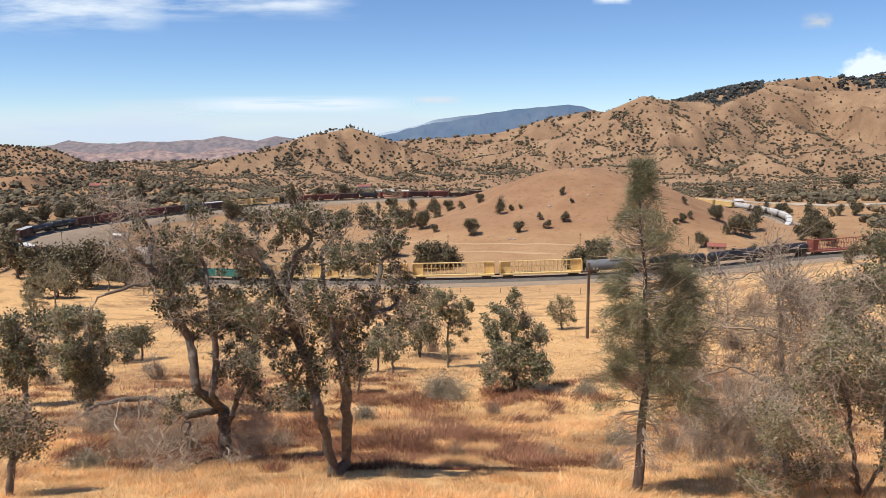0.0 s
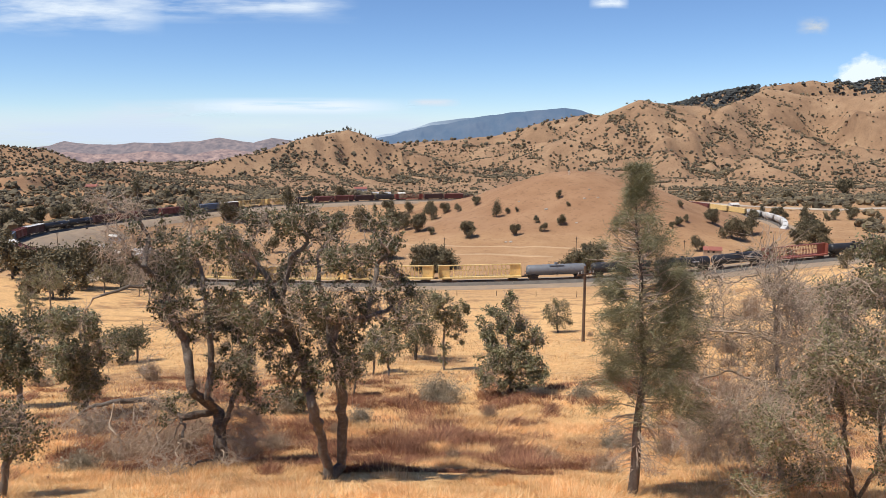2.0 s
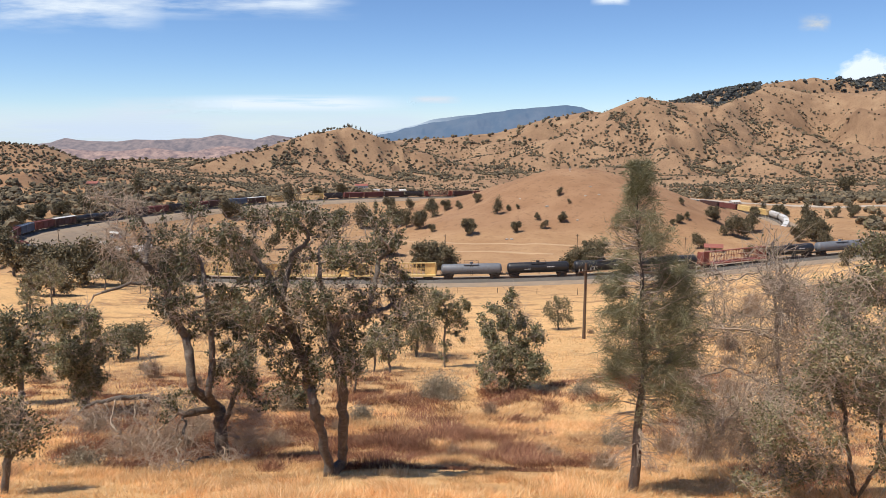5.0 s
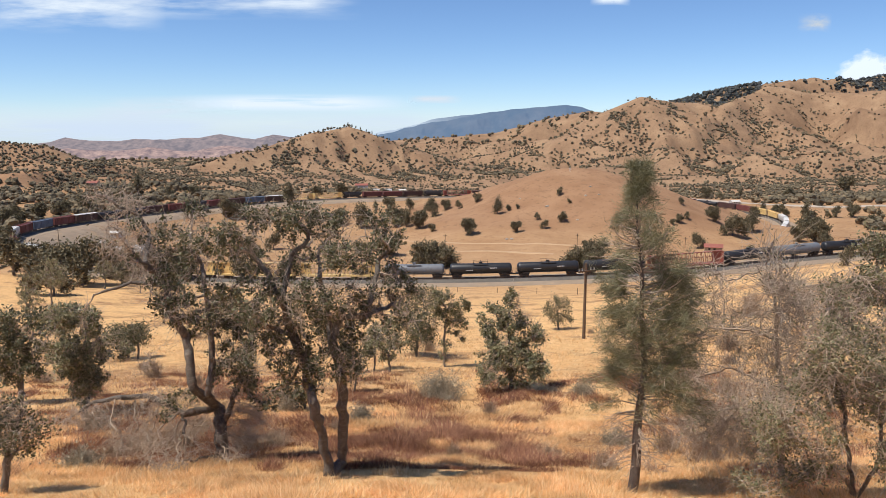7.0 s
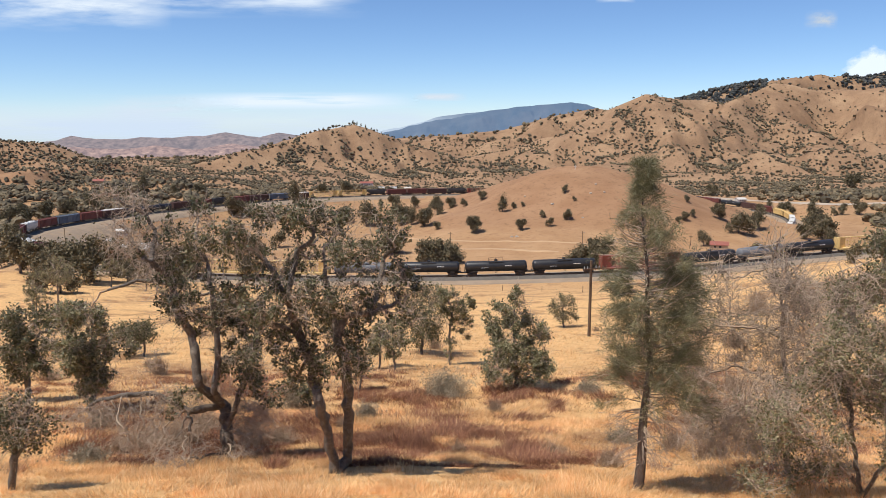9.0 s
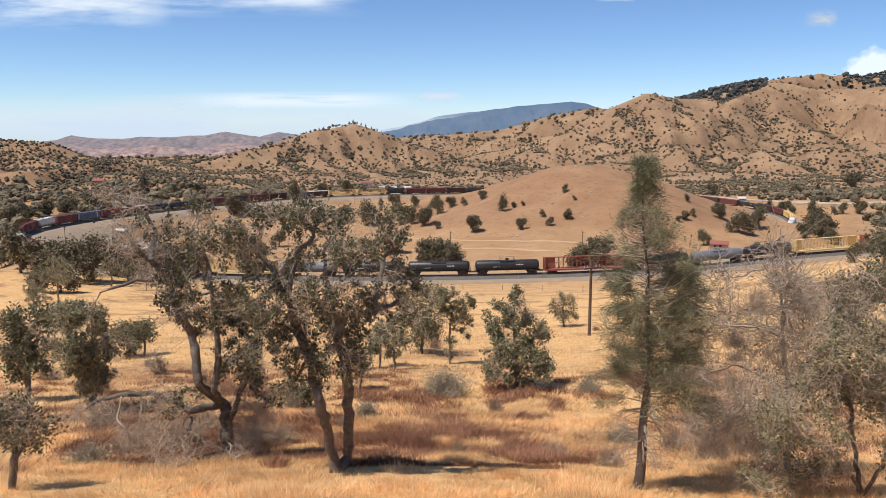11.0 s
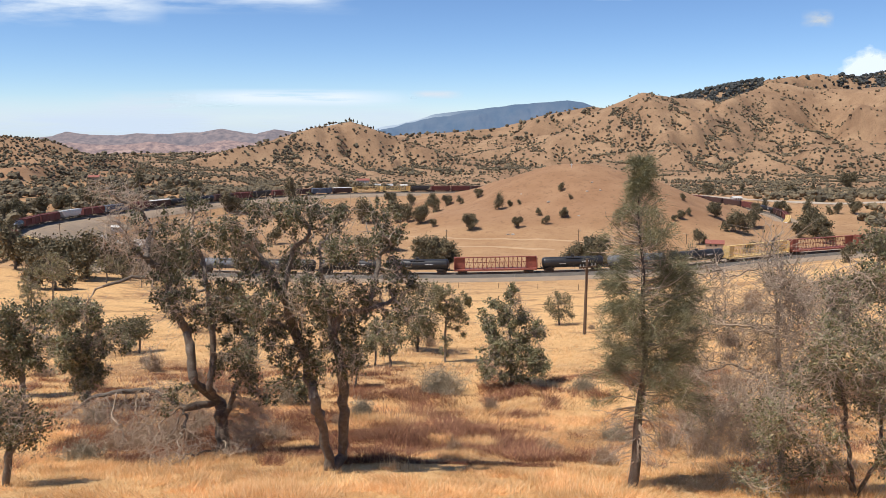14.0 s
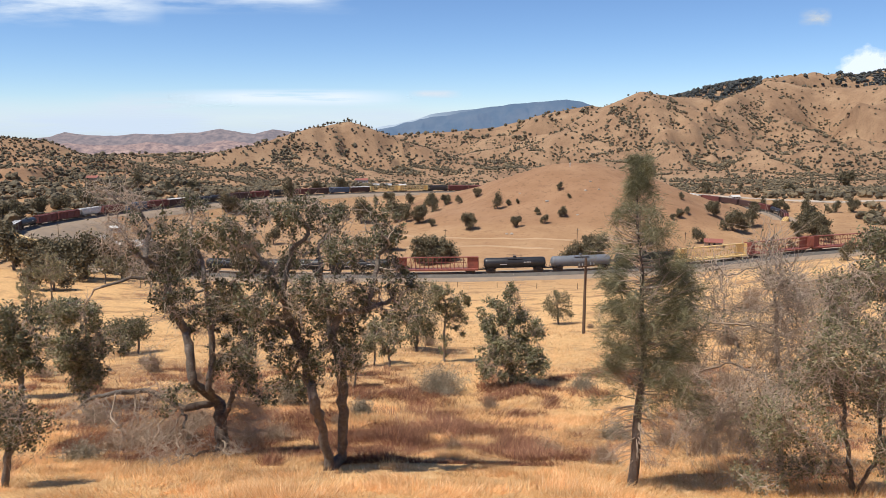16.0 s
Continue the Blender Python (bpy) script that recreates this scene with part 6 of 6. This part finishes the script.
ROOF_RED = surface("rusty_red_roof", (0.30, 0.10, 0.07), 0.7, 0, 0.2, 0.7, 6, 0.2)
DARK_GLASS = surface("dark_window", (0.03, 0.035, 0.04), 0.15, 0, 0.1, 1, 4, 0)
DIRT_ROAD = surface("pale_road", (0.46, 0.38, 0.29), 0.9, 0, 0.1, 0.1, 2, 0.3, 0.03)
PALE_DIRT = surface("pale_bare_dirt", (0.46, 0.30, 0.165), 0.95, 0, 0.15, 0.15, 2, 0.3, 0.03)


def utility_pole(x, y, tall, label, turn=0.0):
    pole = new("utility_pole")
    pole.matrix_basis = Matrix.Translation((x, y, ground_z(x, y) - 0.3)) @ Matrix.Rotation(turn, 4, "Z")
    bm = bmesh.new()
    bmesh.ops.create_cone(bm, cap_ends=True, segments=10, radius1=0.15, radius2=0.11, depth=tall + 0.3, matrix=Matrix.Translation((0, 0, (tall + 0.3) / 2)))
    part("shaft", bm, POLE_WOOD, pole)
    bm = bmesh.new()
    box(bm, -0.9, 0.9, -0.17, -0.06, tall - 0.45, tall - 0.32)
    bar(bm, (-0.5, -0.1, tall - 0.4), (0, -0.1, tall - 0.95), 0.025)
    bar(bm, (0.5, -0.1, tall - 0.4), (0, -0.1, tall - 0.95), 0.025)
    arm = part("crossarm", bm, POLE_WOOD, pole)
    for q in (-0.8, -0.45, 0.45, 0.8):
        bm = bmesh.new()
        bmesh.ops.create_cone(bm, cap_ends=True, segments=8, radius1=0.05, radius2=0.035, depth=0.2, matrix=Matrix.Translation((q, -0.115, tall - 0.22)))
        part("insulator", bm, GLASS_CAP, arm)
    return tagged(pole, label, "utility pole", "utility poles")


def house(x, y, wide, deep, tall, turn, wall_mat, roof_mat, label, windows=2):
    ob = new("house")
    ob.matrix_basis = Matrix.Translation((x, y, ground_z(x, y) - 0.3)) @ Matrix.Rotation(turn, 4, "Z")
    w, d = wide / 2, deep / 2
    bm = bmesh.new()
    prism(bm, [(-d, 0), (d, 0), (d, tall), (0, tall + deep * 0.22), (-d, tall)], -w, w)
    part("wall", bm, wall_mat, ob)
    bm = bmesh.new()
    for s in (-1, 1):
        a = [(-w - 0.35, s * (d + 0.4), tall - 0.12), (w + 0.35, s * (d + 0.4), tall - 0.12), (w + 0.35, 0, tall + deep * 0.22 + 0.06), (-w - 0.35, 0, tall + deep * 0.22 + 0.06)]
        lo = [bm.verts.new(q) for q in a]
        hi = [bm.verts.new((q[0], q[1], q[2] + 0.14)) for q in a]
        bm.faces.new(hi)
        bm.faces.new(lo[::-1])
        for i in range(4):
            bm.faces.new((lo[i], lo[(i + 1) % 4], hi[(i + 1) % 4], hi[i]))
    bmesh.ops.recalc_face_normals(bm, faces=bm.faces)
    part("roof", bm, roof_mat, ob)
    for i in range(windows):
        q = -w + wide * (i + 1) / (windows + 1.6)
        bm = bmesh.new()
        box(bm, q - 0.55, q + 0.55, -d - 0.05, -d + 0.05, 1.3, 2.3)
        f = part("window", bm, WALL_TAN, ob)
        bm = bmesh.new()
        box(bm, q - 0.46, q + 0.46, -d - 0.07, -d + 0.03, 1.39, 2.21)
        part("pane", bm, DARK_GLASS, f)
    bm = bmesh.new()
    box(bm, w - 1.7, w - 0.8, -d - 0.06, -d + 0.05, 0.25, 2.3)
    part("door", bm, WALL_TAN, ob)
    return tagged(ob, label, "house", "buildings in the valley")


def trail(name, points, wide, material, label, category, lift=0.12):
    """A road or track laid on the ground along points (x, y)."""
    p = np.array(points, float)
    s = np.concatenate([[0], np.cumsum(np.hypot(*np.diff(p, axis=0).T))])
    u = np.linspace(0, s[-1], max(8, int(s[-1] / 3)))
    x, y = np.interp(u, s, p[:, 0]), np.interp(u, s, p[:, 1])
    for _ in range(30):
        x[1:-1], y[1:-1] = (x[:-2] + 2 * x[1:-1] + x[2:]) / 4, (y[:-2] + 2 * y[1:-1] + y[2:]) / 4
    tx, ty = np.gradient(x), np.gradient(y)
    ln = np.hypot(tx, ty)
    rows = []
    for k in (-0.5, -0.25, 0, 0.25, 0.5):
        qx, qy = x - ty / ln * wide * k, y + tx / ln * wide * k
        rows.append(np.stack([qx, qy, height(qx, qy) + lift - 0.25 * (abs(k) == 0.5)], 1))
    V = np.array(rows)
    n, m = V.shape[:2]
    idx = np.arange(n * m).reshape(n, m)
    q = np.stack([idx[:-1, :-1], idx[:-1, 1:], idx[1:, 1:], idx[1:, :-1]], -1).reshape(-1, 4)
    tagged(mesh_object(name, V.reshape(-1, 3), q[:, ::-1], material, smooth=True), label, category, kind="structure")


def stake(x, y, tall, label):
    bm = bmesh.new()
    bmesh.ops.create_cone(bm, cap_ends=True, segments=6, radius1=0.07, radius2=0.06, depth=tall, matrix=Matrix.Translation((0, 0, tall / 2)))
    bmesh.ops.create_cone(bm, cap_ends=True, segments=6, radius1=0.06, radius2=0.02, depth=0.1, matrix=Matrix.Translation((0, 0, tall + 0.05)))
    ob = part("fence_post", bm, POLE_WOOD, None)
    ob.location = (x, y, ground_z(x, y) - 0.1)
    return tagged(ob, label, "fence post", "fence posts")


def white_cross(x, y, tall, label):
    bm = bmesh.new()
    box(bm, -0.18, 0.18, -0.15, 0.15, 0, tall)
    box(bm, -0.75, 0.75, -0.14, 0.14, tall * 0.62, tall * 0.62 + 0.35)
    bmesh.ops.bevel(bm, geom=bm.edges[:], offset=0.03, segments=1, affect="EDGES")
    ob = part("hilltop_cross", bm, WALL_WHITE, None)
    ob.location = (x, y, ground_z(x, y) - 0.2)
    return tagged(ob, label, "cross")


def rock(seed, x, y, size):
    rng = np.random.default_rng(seed)
    V, F = unit_ball(2)
    V = V * (1 + rng.normal(0, 0.13, (len(V), 1))) * np.array([1.2, 0.9, 0.7]) * size
    ob = mesh_object("rock", V, F, ROCK)
    ob.location = (x, y, ground_z(x, y) + 0.15 * size)
    return tagged(ob, "pale rock lying on the dry hillside", "rock", "rocks on the hill")


ROCK = surface("pale_rock", (0.42, 0.36, 0.29), 0.9, 0, 0.2, 1.2, 9, 0.5, 0.05)
utility_pole(12.17, 64.26, 6.66, "weathered wooden utility pole on the grassy slope", 0.5)
utility_pole(1.0, 346.1, 6.6, "thin wooden utility pole in the valley", 0.3)
utility_pole(59.0, 333.5, 6.6, "thin wooden utility pole in the valley", 0.3)
utility_pole(109.8, 343.8, 5.1, "thin wooden utility pole in the valley", 0.3)
utility_pole(-100.9, 243.8, 9.3, "thin wooden utility pole in the valley", 0.3)
utility_pole(-140.5, 259.1, 9.5, "thin wooden utility pole in the valley", 0.3)
utility_pole(-168.5, 332.7, 8.8, "thin wooden utility pole in the valley", 0.3)
house(-137.8, 331.5, 12.2, 7.0, 4.2, 0.15, WALL_WHITE, WALL_WHITE, "white sided house with a pale roof beside the line", 4)
house(-161.6, 364.7, 6.4, 5.0, 2.8, -0.20, WALL_TAN, ROOF_GREY, "small grey roofed shed beside the house", 2)
house(-137.8, 348.9, 6.7, 5.0, 3.2, 0.50, WALL_WHITE, ROOF_GREY, "low white outbuilding behind the house", 2)
house(-167.0, 387.6, 4.6, 3.7, 2.6, 0.10, WALL_WHITE, WALL_WHITE, "small white shed in the yard", 2)
house(226.4, 593.8, 7.0, 5.0, 2.4, 0.20, WALL_WHITE, WALL_WHITE, "white roadside house in the valley", 2)
house(-69.1, 860.5, 22.8, 8.0, 2.6, 0.00, WALL_TAN, ROOF_GREY, "long pale farm building beyond the line", 4)
house(-47.1, 886.7, 7.8, 5.0, 2.4, 0.30, WALL_WHITE, WALL_WHITE, "small white farm building beyond the line", 2)
house(186.8, 612.0, 6.3, 5.0, 3.0, 0.10, WALL_WHITE, ROOF_RED, "small house with a red roof", 2)
house(119.1, 333.8, 7.4, 5.0, 2.6, -0.30, WALL_TAN, ROOF_RED, "low shed with a rusty roof inside the loop", 2)
house(-93.2, 879.1, 14.2, 8.0, 3.5, 0.10, WALL_WHITE, ROOF_RED, "far house with a red roof", 4)
house(-309.2, 678.4, 9.0, 7.0, 3.5, 0.10, WALL_TAN, ROOF_RED, "far house with a red roof among trees", 2)
trail("valley_road", [(203.3, 695.6), (208.0, 617.5), (235.9, 595.8), (260.5, 572.1), (287.0, 557.4), (323.3, 557.2), (369.5, 556.8)], 11.0, DIRT_ROAD, "pale paved road along the valley side", "road", 0.50)
trail("meadow_track", [(-41.6, 387.7), (-17.5, 366.3), (4.2, 356.3), (25.2, 351.8), (44.8, 341.4), (64.3, 336.7), (84.5, 337.3)], 2.6, PALE_DIRT, "faint dirt track across the meadow", "dirt track", 0.12)
trail("meadow_track_2", [(-16.3, 341.7), (4.1, 339.9), (28.6, 329.7), (47.1, 322.1)], 3.0, PALE_DIRT, "second faint dirt track across the meadow", "dirt track", 0.12)
trail("farm_track", [(-150.1, 461.5), (-148.6, 446.1), (-145.0, 429.7), (-127.0, 388.3)], 4.0, PALE_DIRT, "pale dirt farm track inside the loop", "dirt track", 0.12)
trail("hill_trail", [(254.0, 557.3), (289.5, 597.3), (349.5, 690.6), (368.1, 697.1)], 3.0, PALE_DIRT, "pale trail climbing the far hillside", "dirt track", 0.40)


def beside_line(s, off):
    x, y, _ = on_track(s)
    bx, by, _ = on_track(s + 2)
    return x + off * (y - by) / math.hypot(bx - x, by - y), y + off * (bx - x) / math.hypot(bx - x, by - y)


trail("gravel_yard", [beside_line(s, -14) for s in range(150, 330, 10)], 15.0, SHOULDER, "bare gravel yard inside the railway curve", "gravel yard", 0.35)
trail("gravel_bank", [beside_line(s, -11) for s in range(330, 600, 10)], 8.0, SHOULDER, "gravel bank below the far side of the line", "gravel bank", 0.35)
stake(-17.31, 185.46, 1.3, "weathered wooden fence post below the line")
stake(-6.42, 173.92, 1.3, "weathered wooden fence post below the line")
stake(3.36, 171.78, 1.3, "weathered wooden fence post below the line")
stake(12.43, 171.95, 1.3, "weathered wooden fence post below the line")
stake(20.93, 167.44, 1.3, "weathered wooden fence post below the line")
stake(27.42, 152.93, 1.3, "weathered wooden fence post below the line")
stake(32.27, 140.03, 1.3, "weathered wooden fence post below the line")
stake(-28.78, 207.84, 1.3, "weathered wooden fence post below the line")
white_cross(73.1, 443.3, 2.6, "white wooden cross on the hilltop")
rock(700, 54.1, 397.3, 0.8)
rock(701, 74.9, 402.7, 0.7)
rock(702, 79.4, 413.2, 0.6)
rock(703, 81.9, 402.4, 0.6)
rock(704, 30.0, 356.8, 0.7)
rock(705, 32.1, 356.3, 0.8)
rock(706, 66.9, 379.1, 0.6)
rock(707, 41.4, 412.6, 0.5)


# ---- dry grass and weeds on the slope ----
def weed_patch(x, y):
    """Where the rust-brown weeds stand: mostly in a belt across the slope."""
    belt = np.exp(-((y - 22.5) / 4.5) ** 2) * np.exp(-((x - 0.5) / 6) ** 2)
    belt = belt + 0.9 * np.exp(-((y - 23) / 3.5) ** 2) * np.exp(-((x + 9) / 4) ** 2)
    return 0.7 * fbm(x, y, 3.2, 121, 3) + 0.9 * fbm(x, y, 1.1, 125, 2) + 0.58 * belt - 0.27 + 0.10 * np.exp(-((y - 32) / 6) ** 2)


def grass(seed, count, near, far, tall, wide, material, name, label, patch):
    rng = np.random.default_rng(seed)
    ang = np.radians(rng.uniform(-34, 34, count * 4))
    r = np.sqrt(near ** 2 + (far ** 2 - near ** 2) * rng.random(count * 4) ** 1.5)
    x, y = r * np.sin(ang), r * np.cos(ang)
    keep = patch(x, y, rng.random(len(x)))
    x, y = x[keep][:count], y[keep][:count]
    z = height(x, y)
    n = len(x)
    h = tall * rng.uniform(0.45, 1.25, n) * (0.75 + 0.9 * (fbm(x, y, 1.6, 131, 2) + 0.25))
    lay = np.stack([fbm(x, y, 1.3, 141, 2), fbm(x, y, 1.3, 145, 2)], 1)
    lean = rng.normal(0, 0.55, (n, 2)) + np.array([0.12, -0.05]) + 1.8 * lay
    a = rng.uniform(0, math.pi, n)
    w = wide * rng.uniform(0.6, 1.4, n)
    dx, dy = np.cos(a) * w, np.sin(a) * w
    root = np.stack([x, y, z - 0.04], 1)
    side = np.stack([dx, dy, np.zeros(n)], 1)
    tip = root + np.stack([lean[:, 0] * h, lean[:, 1] * h, h * 0.95], 1)
    V = np.stack([root - side, root + side, tip], 1).reshape(-1, 3)
    ob = mesh_object(name, V, np.arange(3 * n).reshape(n, 3), material)
    tagged(ob, label, "grass", kind="stuff")


grass(501, 300000, 9, 30, 0.19, 0.008, GRASS, "dry_grass", "long dry golden grass on the slope", lambda x, y, u: ((weed_patch(x, y) < 0.06) | (u < 0.10)) & ((fbm(x, y, 0.8, 147, 3) > -0.06) | (u < 0.3)))
grass(502, 90000, 26, 80, 0.20, 0.022, GRASS, "slope_grass", "dry golden grass thinning down the slope", lambda x, y, u: u < 0.5)
grass(503, 170000, 17.5, 44, 0.27, 0.012, RUST_GRASS, "rust_weeds", "rust brown dried weeds among the golden grass", lambda x, y, u: weed_patch(x, y) > 0.42 * u - 0.08)


def motions():
    for ob, s, length in TRAIN:
        walk(ob, [(t, car_pose(s + SPEED * t, length)) for t in range(0, 17)])


motions()
